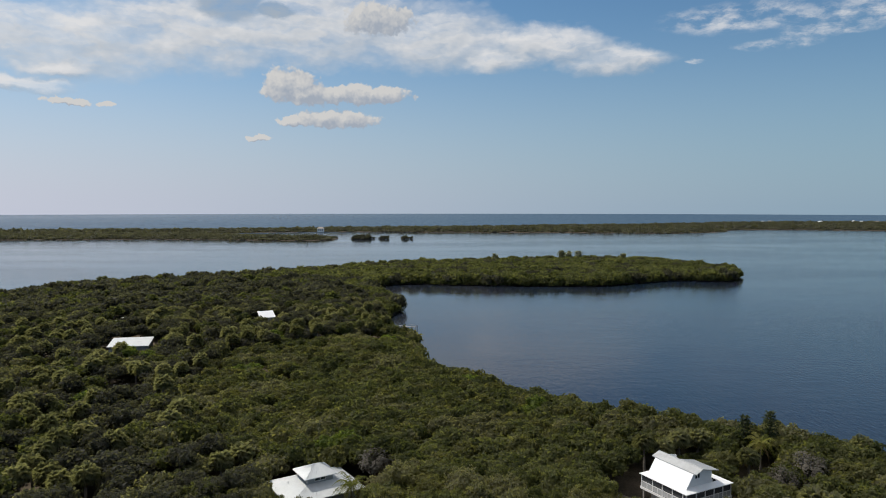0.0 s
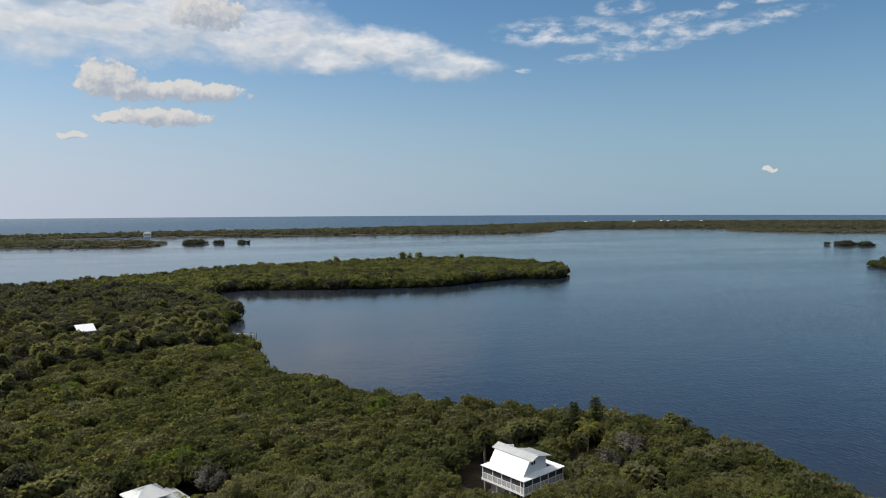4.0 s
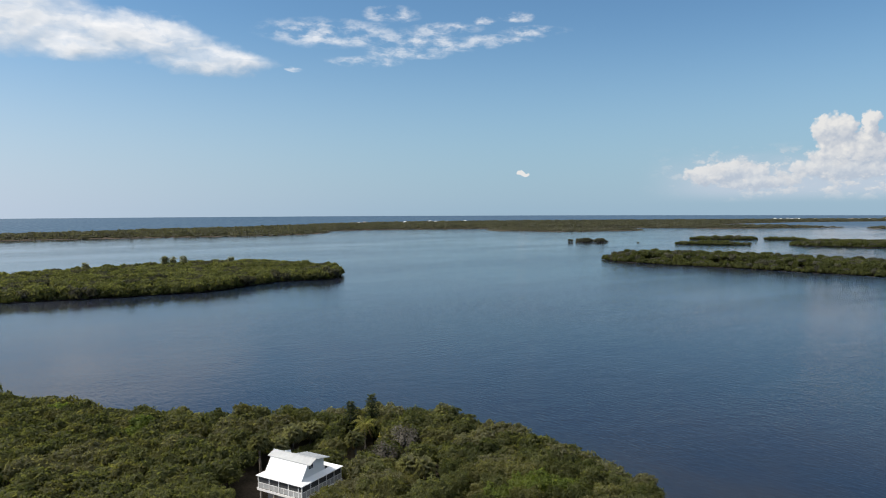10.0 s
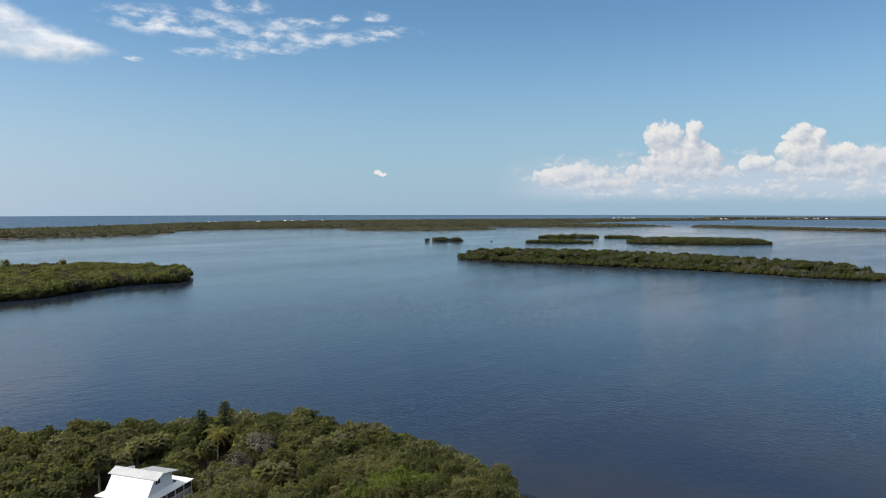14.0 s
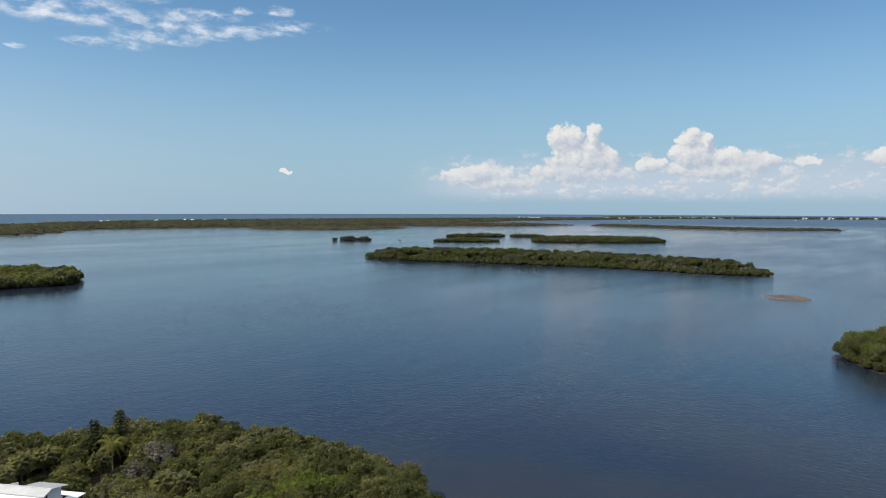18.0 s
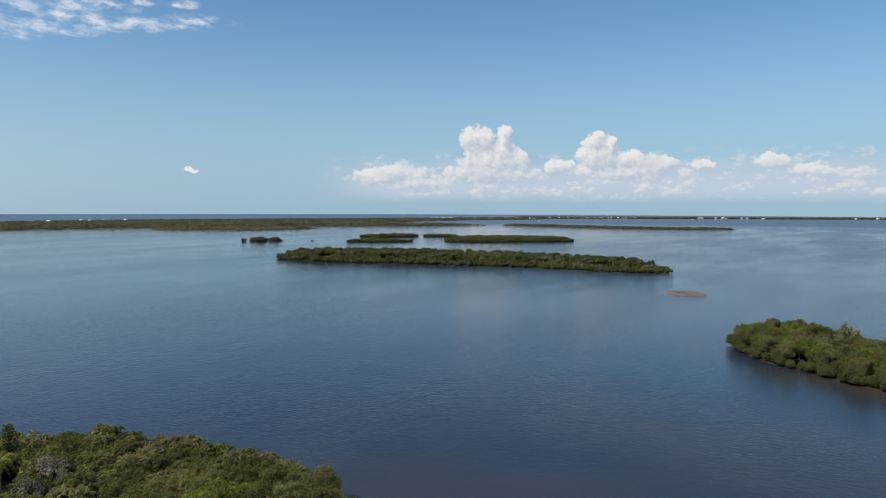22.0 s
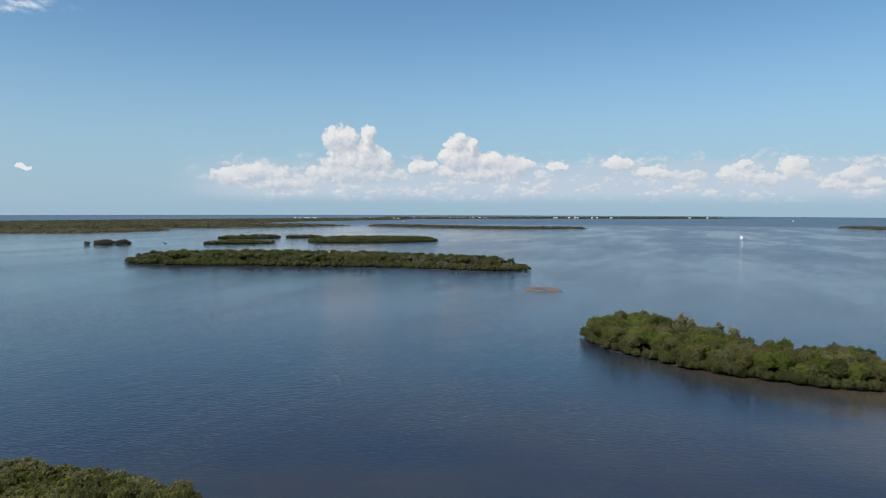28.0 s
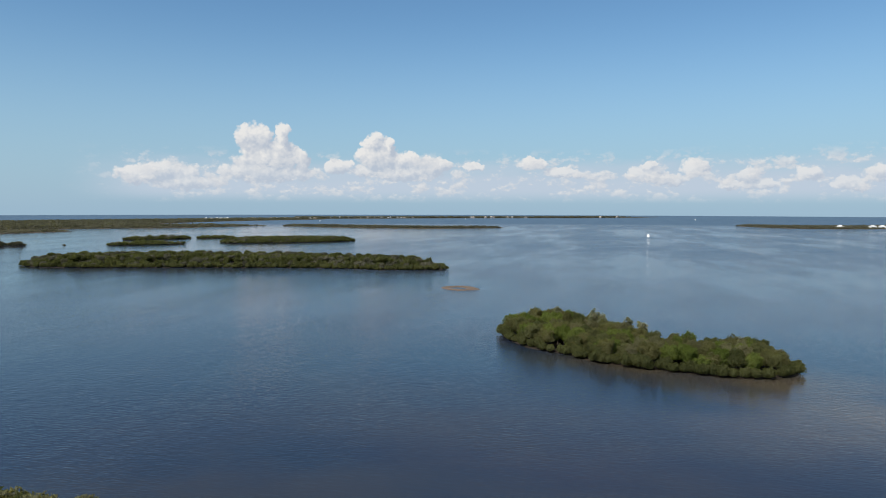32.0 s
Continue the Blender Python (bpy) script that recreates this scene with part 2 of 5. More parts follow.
def leaf_material(name, dark, mid, light, patch=0.16, trans=0.66):
    k = Mat(name, rough=0.6, spec=0.15)
    geo = k.n("ShaderNodeNewGeometry")
    info = k.n("ShaderNodeObjectInfo")
    far = k.noise(patch, 3, 0.6)
    big = k.noise(0.022, 2, 0.5)
    f = k.math("MULTIPLY_ADD", geo.outputs["Random Per Island"], 0.34)
    f.node.inputs[2].default_value = -0.17
    f = k.math("ADD", far, f)
    g = k.math("MULTIPLY_ADD", info.outputs["Random"], 0.22)
    g.node.inputs[2].default_value = -0.11
    f = k.math("ADD", f, g)
    h = k.math("MULTIPLY_ADD", big, 0.5)
    h.node.inputs[2].default_value = -0.25
    f = k.math("ADD", f, h)
    c = k.ramp(f, [(0.28, dark), (0.5, mid), (0.74, light)])
    k.colour(c)
    tr = k.n("ShaderNodeBsdfTranslucent")
    k.link(k.mix(1.0, c, (1.2, 1.2, 0.6), "MULTIPLY"), tr.inputs[0])
    mx = k.n("ShaderNodeMixShader")
    mx.inputs[0].default_value = trans
    k.link(k.b.outputs[0], mx.inputs[1])
    k.link(tr.outputs[0], mx.inputs[2])
    k.link(mx.outputs[0], k.nt.nodes["Material Output"].inputs[0])
    return k.mat


LEAF_MANGROVE = leaf_material("mangrove_leaves", (0.085, 0.091, 0.038), (0.126, 0.132, 0.056), (0.167, 0.170, 0.079))
LEAF_BUTTON = leaf_material("buttonwood_leaves", (0.120, 0.117, 0.062), (0.170, 0.164, 0.092), (0.222, 0.213, 0.130))
LEAF_UPLAND = leaf_material("hammock_leaves", (0.052, 0.052, 0.039), (0.075, 0.075, 0.058), (0.104, 0.102, 0.079))
LEAF_BRIGHT = leaf_material("sapling_leaves", (0.096, 0.127, 0.028), (0.142, 0.179, 0.043), (0.196, 0.225, 0.066))
LEAF_OLIVE = leaf_material("olive_leaves", (0.097, 0.097, 0.039), (0.141, 0.138, 0.058), (0.185, 0.177, 0.083))
LEAF_DEEP = leaf_material("deep_green_leaves", (0.060, 0.068, 0.026), (0.092, 0.102, 0.039), (0.130, 0.135, 0.056))
# distance haze is put into these greyed, lightened leaf colours
LEAF_HAZED = leaf_material("hazed_mangrove_leaves", (0.070, 0.070, 0.049), (0.103, 0.101, 0.074), (0.142, 0.136, 0.103), patch=0.05, trans=0.5)
LEAF_PINE = leaf_material("needle_leaves", (0.033, 0.043, 0.022), (0.053, 0.065, 0.033), (0.083, 0.092, 0.048))
LEAF_CASUARINA = leaf_material("casuarina_needles", (0.139, 0.146, 0.095), (0.201, 0.204, 0.136), (0.272, 0.269, 0.190))
LEAF_SABAL = leaf_material("fan_palm_leaves", (0.115, 0.115, 0.068), (0.185, 0.185, 0.120), (0.260, 0.250, 0.170))
LEAF_COCO = leaf_material("coconut_leaves", (0.110, 0.125, 0.026), (0.180, 0.190, 0.042), (0.270, 0.250, 0.080))
LEAF_DRY = leaf_material("dead_fronds", (0.110, 0.075, 0.035), (0.180, 0.120, 0.050), (0.26, 0.19, 0.09), trans=0.1)


def bark_material(name, a, b):
    k = Mat(name, rough=0.9, spec=0.2)
    nz = k.noise(3.0, 5, 0.65, stretch=(1, 1, 0.25))
    k.colour(k.ramp(nz, [(0.35, a), (0.65, b)]))
    k.bump(nz, 0.6, 0.05)
    return k.mat


BARK = bark_material("mangrove_bark", (0.05, 0.04, 0.032), (0.14, 0.12, 0.10))
BARK_PALM = bark_material("palm_bark", (0.10, 0.085, 0.07), (0.24, 0.21, 0.18))
TWIG = bark_material("bare_twigs", (0.075, 0.066, 0.057), (0.130, 0.116, 0.102))


def soil_material():
    k = Mat("forest_soil", rough=0.95, spec=0.15)
    big = k.noise(0.18, 4, 0.6)
    fine = k.noise(2.2, 5, 0.65)
    c = k.ramp(big, [(0.35, (0.035, 0.030, 0.020)), (0.5, (0.075, 0.058, 0.038)), (0.66, (0.11, 0.085, 0.062))])
    k.colour(k.mix(0.35, c, k.ramp(fine, [(0.3, (0.03, 0.028, 0.018)), (0.7, (0.17, 0.13, 0.095))])))
    k.bump(fine, 0.5, 0.1)
    return k.mat


def sand_material(name, a, b):
    k = Mat(name, rough=0.9, spec=0.2)
    nz = k.noise(0.6, 5, 0.6)
    k.colour(k.ramp(nz, [(0.35, a), (0.65, b)]))
    k.bump(k.noise(3, 4), 0.4, 0.05)
    return k.mat


SOIL = soil_material()
MUD = sand_material("wet_mud", (0.016, 0.012, 0.008), (0.034, 0.026, 0.017))
SAND_WET = sand_material("wet_sand", (0.070, 0.050, 0.036), (0.130, 0.095, 0.070))
YARD = sand_material("yard_sand", (0.12, 0.09, 0.07), (0.34, 0.27, 0.22))
SAND_DRY = sand_material("beach_sand", (0.30, 0.275, 0.235), (0.40, 0.37, 0.32))


def water_material():
    k = Mat("bay_water", (0.020, 0.026, 0.040), 0.08, spec=0.5)
    k.b.inputs["IOR"].default_value = 1.333
    deep = k.noise(0.006, 4, 0.55, stretch=(1, 0.55, 1, 25))
    silt = k.noise(0.018, 5, 0.6, stretch=(1, 0.6, 1, -20))
    c = k.ramp(deep, [(0.38, (0.013, 0.015, 0.027)), (0.62, (0.009, 0.019, 0.033))])
    # silty shallows off the islet and the point
    x = k.n("ShaderNodeSeparateXYZ")
    k.link(k.pos(), x.inputs[0])
    for cx, cy, r, amount, colour in SHALLOWS:
        dx = k.math("SUBTRACT", x.outputs[0], cx)
        dy = k.math("SUBTRACT", x.outputs[1], cy)
        d = k.math("SQRT", k.math("ADD", k.math("MULTIPLY", dx, dx), k.math("MULTIPLY", dy, dy)))
        f = k.math("MULTIPLY", k.span(d, r, r * 0.2), k.span(silt, 0.38, 0.66))
        c = k.mix(k.math("MULTIPLY", f, amount), c, colour)
    # open sea beyond the islands is deeper blue; its rough-water sheen is painted, not mirrored
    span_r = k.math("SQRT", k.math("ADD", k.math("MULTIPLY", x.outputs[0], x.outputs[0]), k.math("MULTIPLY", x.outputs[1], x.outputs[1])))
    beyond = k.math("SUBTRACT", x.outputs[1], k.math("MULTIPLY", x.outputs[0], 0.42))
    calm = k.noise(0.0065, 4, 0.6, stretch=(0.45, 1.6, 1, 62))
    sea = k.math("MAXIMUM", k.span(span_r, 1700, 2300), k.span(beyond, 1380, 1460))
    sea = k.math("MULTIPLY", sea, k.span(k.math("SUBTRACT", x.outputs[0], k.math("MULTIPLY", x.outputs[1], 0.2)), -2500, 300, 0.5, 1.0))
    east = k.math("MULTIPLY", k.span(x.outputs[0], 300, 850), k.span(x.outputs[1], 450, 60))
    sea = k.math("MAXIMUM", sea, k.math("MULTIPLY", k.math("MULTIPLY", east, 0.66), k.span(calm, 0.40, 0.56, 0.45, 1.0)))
    k.colour(c)
    # short ripples with long crests running north and south, under wide calm and ruffled streaks
    gust = k.span(calm, 0.40, 0.60, 0.50, 1.0)
    ripple = k.noise(1.75, 2, 0.5, stretch=(1.0, 0.26, 1, 4))
    wavelet = k.noise(0.95, 3, 0.5, stretch=(1.0, 0.30, 1, -8))
    fine = k.noise(1.9, 3, 0.55, stretch=(1.2, 0.6, 1, 14))
    chop = k.noise(0.16, 5, 0.68, stretch=(0.55, 1.5, 1, 62))
    bp = k.n("ShaderNodeBump", Distance=0.16)
    lee = k.span(x.outputs[0], -20, 150, 0.55, 1.0)
    gust = k.math("MULTIPLY", gust, lee)
    open_sea = k.math("ADD", k.span(span_r, 1500, 2300, 1.0, 4.0), k.math("MULTIPLY", east, 1.1))
    bp.inputs["Strength"].default_value = 1.0
    height = k.math("ADD", k.math("MULTIPLY", chop, 1.0), k.math("MULTIPLY", fine, 0.30))
    height = k.math("ADD", height, k.math("ADD", k.math("MULTIPLY", ripple, 0.80), k.math("MULTIPLY", wavelet, 0.85)))
    k.link(k.math("MULTIPLY", k.math("MULTIPLY", k.math("MULTIPLY", gust, WAVE), open_sea), height), bp.inputs["Height"])
    k.link(bp.outputs[0], k.b.inputs["Normal"])
    k.link(k.span(calm, 0.40, 0.62, 0.07, 0.12), k.b.inputs["Roughness"])
    # matte blue with sky sheen and light and dark wave facets in the colour
    painted_sea = k.n("ShaderNodeBsdfDiffuse")
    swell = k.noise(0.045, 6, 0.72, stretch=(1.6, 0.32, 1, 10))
    k.link(k.ramp(swell, [(0.36, (0.038, 0.072, 0.118)), (0.64, (0.086, 0.132, 0.184))]), painted_sea.inputs[0])
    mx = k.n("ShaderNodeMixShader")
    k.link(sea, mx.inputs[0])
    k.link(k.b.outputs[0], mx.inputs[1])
    k.link(painted_sea.outputs[0], mx.inputs[2])
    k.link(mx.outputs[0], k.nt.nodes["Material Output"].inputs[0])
    return k.mat


WAVE = 0.62
SHALLOWS = [(-5, 300, 150, 0.5, (0.052, 0.044, 0.044)), (10, 400, 120, 0.4, (0.046, 0.042, 0.044)), (185, -62, 55, 0.75, (0.11, 0.085, 0.055)), (130, 5, 120, 0.5, (0.036, 0.032, 0.028)), (150, 90, 90, 0.35, (0.030, 0.028, 0.028)), (222, -8, 44, 0.9, (0.050, 0.040, 0.022)), (214, -40, 40, 0.8, (0.050, 0.040, 0.024)), (95, 70, 45, 0.5, (0.035, 0.03, 0.02))]


def painted(name, colour, rough=0.55, metal=0.0, wear=0.12):
    k = Mat(name, colour, rough, metal)
    nz = k.noise(0.9, 5, 0.65)
    k.colour(k.mix(wear, colour, k.ramp(nz, [(0.3, tuple(0.55 * c for c in colour)), (0.7, tuple(min(1, 1.1 * c) for c in colour))])))
    k.bump(k.noise(14, 3), 0.12, 0.01)
    return k.mat


TOWN = painted("pale_stucco", (0.30, 0.29, 0.27), 0.8)
WHITE = painted("white_paint", (0.80, 0.80, 0.79))
ROOF_WHITE = painted("white_roof_sheet", (0.82, 0.82, 0.81), 0.45)
ROOF_METAL = painted("galvanised_sheet", (0.50, 0.50, 0.49), 0.45, 0.2, 0.3)
ROOF_PALE = painted("pale_metal_sheet", (0.60, 0.61, 0.60), 0.45, 0.15, 0.25)
SCREEN = painted("insect_screen", (0.055, 0.058, 0.062), 0.7)
LATTICE = painted("lattice_panel", (0.42, 0.43, 0.43), 0.7)
GREYWALL = painted("grey_board", (0.33, 0.35, 0.36), 0.7)
SHEDWALL = painted("blue_grey_board", (0.17, 0.21, 0.24), 0.7)
PILE = painted("weathered_pile", (0.32, 0.30, 0.27), 0.85, 0, 0.4)
PANE = painted("dark_pane", (0.03, 0.035, 0.04), 0.12)
DECK = painted("grey_deck_boards", (0.27, 0.25, 0.23), 0.85, 0, 0.4)
ROOF_TAN = painted("tan_roof", (0.36, 0.30, 0.25), 0.7)
WATER = water_material()


# ---- helpers for meshes ----
def mesh_of(name, verts, faces, mats):
    """A mesh from arrays of corners and equal-sided faces."""
    verts, faces = np.asarray(verts, np.float32), np.asarray(faces, np.int32)
    me = bpy.data.meshes.new(name)
    k = faces.shape[1]
    me.vertices.add(len(verts))
    me.vertices.foreach_set("co", verts.ravel())
    me.loops.add(faces.size)
    me.loops.foreach_set("vertex_index", faces.ravel())
    me.polygons.add(len(faces))
    me.polygons.foreach_set("loop_start", np.arange(0, faces.size, k, dtype=np.int32))
    me.update(calc_edges=True)
    for x in mats:
        me.materials.append(x)
    return me


def part(name, bm, material, parent, label=""):
    me = bpy.data.meshes.new(name)
    bm.to_mesh(me)
    bm.free()
    me.materials.append(material)
    ob = new(name, me)
    ob.parent = parent
    if label:
        ob["label"] = label
    return ob


def thing(name, m, label, category, group="", kind=""):
    ob = new(name)
    ob.empty_display_size = 0.5
    ob.matrix_world = m
    return tagged(ob, label, category, group, kind)


def box(bm, x0, x1, y0, y1, z0, z1):
    c = [bm.verts.new((x, y, z)) for z in (z0, z1) for y in (y0, y1) for x in (x0, x1)]
    for q in ((0, 2, 3, 1), (4, 5, 7, 6), (0, 1, 5, 4), (2, 6, 7, 3), (0, 4, 6, 2), (1, 3, 7, 5)):
        bm.faces.new([c[i] for i in q])
    return bm


def boxed(*a, bevel=0.0):
    bm = box(bmesh.new(), *a)
    if bevel:
        bmesh.ops.bevel(bm, geom=bm.edges[:], offset=bevel, segments=1, affect="EDGES")
    return bm


def slab(corners, thick):
    """A sloped sheet with thickness from the corners of its upper face, anticlockwise from above."""
    bm = bmesh.new()
    top = [bm.verts.new(c) for c in corners]
    low = [bm.verts.new((c[0], c[1], c[2] - thick)) for c in corners]
    bm.faces.new(top)
    bm.faces.new(low[::-1])
    k = len(top)
    for i in range(k):
        bm.faces.new((top[i], low[i], low[(i + 1) % k], top[(i + 1) % k]))
    return bm


def tube(bm, path, radii, sides=6):
    rings = []
    for i, (p, r) in enumerate(zip(path, radii)):
        p = Vector(p)
        a = Vector(path[min(i + 1, len(path) - 1)]) - Vector(path[max(i - 1, 0)])
        q = a.to_track_quat("Z", "Y")
        rings.append([bm.verts.new(p + q @ Vector((r * math.cos(6.2832 * s / sides), r * math.sin(6.2832 * s / sides), 0))) for s in range(sides)])
    for a, b in zip(rings, rings[1:]):
        for s in range(sides):
            bm.faces.new((a[s], a[(s + 1) % sides], b[(s + 1) % sides], b[s]))
    bm.faces.new(rings[-1])
    bm.faces.new(rings[0][::-1])
    return bm


def loop_of(points, per=8, rough=2.0, seed=0):
    """A closed shoreline through a few points, softened and made ragged."""
    pts = [Vector((x, y, 0)) for x, y in points]
    k = len(pts)
    out = []
    for i in range(k):
        p0, p1, p2, p3 = (pts[(i + j - 1) % k] for j in range(4))
        n = max(3, min(per, int((p2 - p1).length / 3)))
        for s in range(n):
            t = s / n
            q = 0.5 * ((2 * p1) + (p2 - p0) * t + (2 * p0 - 5 * p1 + 4 * p2 - p3) * t * t + (3 * p1 - p0 - 3 * p2 + p3) * t ** 3)
            d = Vector((noise.noise(q / 14 + Vector((seed, 0, 0))), noise.noise(q / 14 + Vector((0, seed, 7))), 0)) * rough
            out.append(((q + d).x, (q + d).y))
    return np.array(out)


def inside(poly, xy):
    x, y = xy[:, 0], xy[:, 1]
    res = np.zeros(len(xy), bool)
    a, b = poly, np.roll(poly, -1, 0)
    for (x0, y0), (x1, y1) in zip(a, b):
        if y0 == y1:
            continue
        cross = ((y0 > y) != (y1 > y)) & (x < (x1 - x0) * (y - y0) / (y1 - y0) + x0)
        res ^= cross
    return res


def shore_distance(poly, xy):
    a, b = poly, np.roll(poly, -1, 0)
    best = np.full(len(xy), 1e9)
    for p, q in zip(a, b):
        d = q - p
        t = np.clip(((xy - p) @ d) / max(d @ d, 1e-9), 0, 1)
        best = np.minimum(best, np.hypot(*(xy - p - t[:, None] * d).T))
    return best


def scatter(poly, spacing, seed, jitter=0.35):
    rng = np.random.default_rng(seed)
    lo, hi = poly.min(0), poly.max(0)
    xs, ys = np.meshgrid(np.arange(lo[0], hi[0], spacing), np.arange(lo[1], hi[1], spacing * 0.866))
    xs = xs + (np.arange(xs.shape[0])[:, None] % 2) * spacing / 2
    xy = np.stack([xs.ravel(), ys.ravel()], 1)
    xy = xy + rng.normal(0, jitter * spacing * 0.6, xy.shape)
    return xy[inside(poly, xy)]


def land(name, poly, height, material, label, lap=1.6):
    """Low ground inside a shoreline, with a bank that dips under the water."""
    bm = bmesh.new()
    k = len(poly)
    nxt, prv = np.roll(poly, -1, 0), np.roll(poly, 1, 0)
    d = nxt - prv
    nrm = np.stack([d[:, 1], -d[:, 0]], 1) / np.maximum(np.hypot(*d.T), 1e-6)[:, None]
    area = 0.5 * np.sum(poly[:, 0] * nxt[:, 1] - nxt[:, 0] * poly[:, 1])
    nrm *= 1 if area > 0 else -1
    flat = [Vector(q) for q in poly - nrm * lap * 0.5]
    spots, _, tris = mathutils.geometry.delaunay_2d_cdt(flat, [(i, (i + 1) % k) for i in range(k)], [], 1, 1e-4)[:3]
    top = [bm.verts.new((q.x, q.y, height)) for q in spots]
    for tri in tris:
        bm.faces.new([top[i] for i in tri])
    rim = [bm.verts.new((q.x, q.y, height)) for q in flat]
    low = [bm.verts.new((x, y, -0.6)) for x, y in poly + nrm * lap * 0.7]
    for i in range(k):
        bm.faces.new((rim[i], low[i], low[(i + 1) % k], rim[(i + 1) % k]))
    bmesh.ops.triangulate(bm, faces=bm.faces[:])
    bmesh.ops.remove_doubles(bm, verts=bm.verts[:], dist=1e-3)
    bmesh.ops.recalc_face_normals(bm, faces=bm.faces[:])
    me = bpy.data.meshes.new(name)
    bm.to_mesh(me)
    bm.free()
    me.materials.append(material)
    return tagged(new(name, me), label, "ground", kind="structure")


# ---- foliage ----
BALLS = {}


def ico(level):
    if level not in BALLS:
        bm = bmesh.new()
        bmesh.ops.create_icosphere(bm, subdivisions=level, radius=1)
        bm.verts.index_update()
        BALLS[level] = (np.array([v.co[:] for v in bm.verts]), np.array([[v.index for v in f.verts] for f in bm.faces]))
        bm.free()
    return BALLS[level]


def leaf_quads(points, normals, size, rng, long=1.3, bow=0.0):
    """Little four-cornered sprays of leaves at points, facing their normals."""
    n = len(points)
    nrm = normals + rng.normal(0, 0.62, (n, 3))
    nrm /= np.linalg.norm(nrm, axis=1)[:, None]
    side = np.cross(nrm, rng.normal(0, 1, (n, 3)))
    side /= np.linalg.norm(side, axis=1)[:, None]
    up = np.cross(nrm, side)
    s = size * rng.uniform(0.6, 1.35, n)[:, None]
    a, b = side * s * 0.62 * long, up * s * 0.62
    v = np.stack([points - a - b * 0.6, points + a * 0.9 - b * 0.5, points + a * rng.uniform(-0.5, 0.5, n)[:, None] + b], 1)
    return v.reshape(-1, 3), np.arange(3 * n).reshape(n, 3)


def crown_arrays(seed, radius, depth, lobes, leaves, leaf, width=0.42, core=2, rise=0.42, body=0.80):
    """A lumpy dome of sprays (its base at z = 0) over a dim inner body; lobes swell out of it in all directions."""
    rng = np.random.default_rng(seed)
    c = rng.normal(0, 1, (lobes, 3))
    c[:, 2] = np.abs(c[:, 2]) * 0.9 - 0.15
    c /= np.linalg.norm(c, axis=1)[:, None]
    big = rng.uniform(0.55, 1.0, lobes)
    squash = np.array([1 + rng.uniform(-0.15, 0.15), 1 + rng.uniform(-0.15, 0.15), 1.0])

    def swell(d):
        g = np.exp(-np.sum((d[:, None, :] - c[None]) ** 2, 2) / width ** 2) * big
        return 0.62 + rise * g.max(1), g.argmax(1)

    size = np.array([radius, radius, depth * 0.62]) * squash
    foot = np.array([0, 0, depth * 0.38])
    d = rng.normal(0, 1, (leaves, 3))
    d /= np.linalg.norm(d, axis=1)[:, None]
    low = d[:, 2] < -0.45
    d[low, 2] *= -1
    r, which = swell(d)
    q = foot + d * (r * (1 - 0.16 * rng.uniform(0, 1, leaves) ** 2 + rng.normal(0, 0.05, leaves)))[:, None] * size
    nrm = d * 0.6 + (d - c[which]) * 1.1 + np.array([0, 0, 0.25])
    nrm /= np.linalg.norm(nrm, axis=1)[:, None]
    v, f = leaf_quads(q, nrm, leaf, rng)
    if core:
        iv, it = ico(core)
        o = len(v)
        v = np.concatenate([v, foot + iv * (swell(iv)[0] * body)[:, None] * size])
        f = np.concatenate([f, it + o])
    v[:, 2] = np.maximum(v[:, 2], 0.02)
    return v, f


def tidy(me):
    me.validate(clean_customdata=False)
    return me


def joined(name, templates, places, mats_of, label, category, kind="stuff"):
    """Many crowns in one mesh. places: rows of x, y, z, turn, scale, scale_z, template, material slot."""
    V, F, M = [], [], []
    o = 0
    for x, y, z, turn, s, sz, k, slot in places:
        v, f = templates[int(k)]
        c, sn = math.cos(turn) * s, math.sin(turn) * s
        w = np.empty_like(v)
        w[:, 0] = v[:, 0] * c - v[:, 1] * sn + x
        w[:, 1] = v[:, 0] * sn + v[:, 1] * c + y
        w[:, 2] = v[:, 2] * sz + z
        V.append(w)
        F.append(f + o)
        M.append(np.full(len(f), int(slot), np.int32))
        o += len(v)
    me = mesh_of(name, np.concatenate(V), np.concatenate(F), mats_of)
    me.polygons.foreach_set("material_index", np.concatenate(M))
    tidy(me)
    return tagged(new(name, me), label, category, kind=kind)


# ---- water and land ----
def water():
    bm = bmesh.new()
    rings = [30, 120, 300, 700, 1500, 3000, 4985]
    prev = None
    for r in rings:
        ring = [bm.verts.new((r * math.cos(a * math.pi / 48), r * math.sin(a * math.pi / 48), 0)) for a in range(96)]
        if prev is None:
            bm.faces.new(ring)
        else:
            for i in range(96):
                bm.faces.new((prev[i], ring[i], ring[(i + 1) % 96], prev[(i + 1) % 96]))
        prev = ring
    bmesh.ops.recalc_face_normals(bm, faces=bm.faces[:])
    me = bpy.data.meshes.new("water")
    bm.to_mesh(me)
    bm.free()
    me.materials.append(WATER)
    tagged(new("water", me), "rippled blue-grey bay water reaching to the horizon", "water", kind="structure")


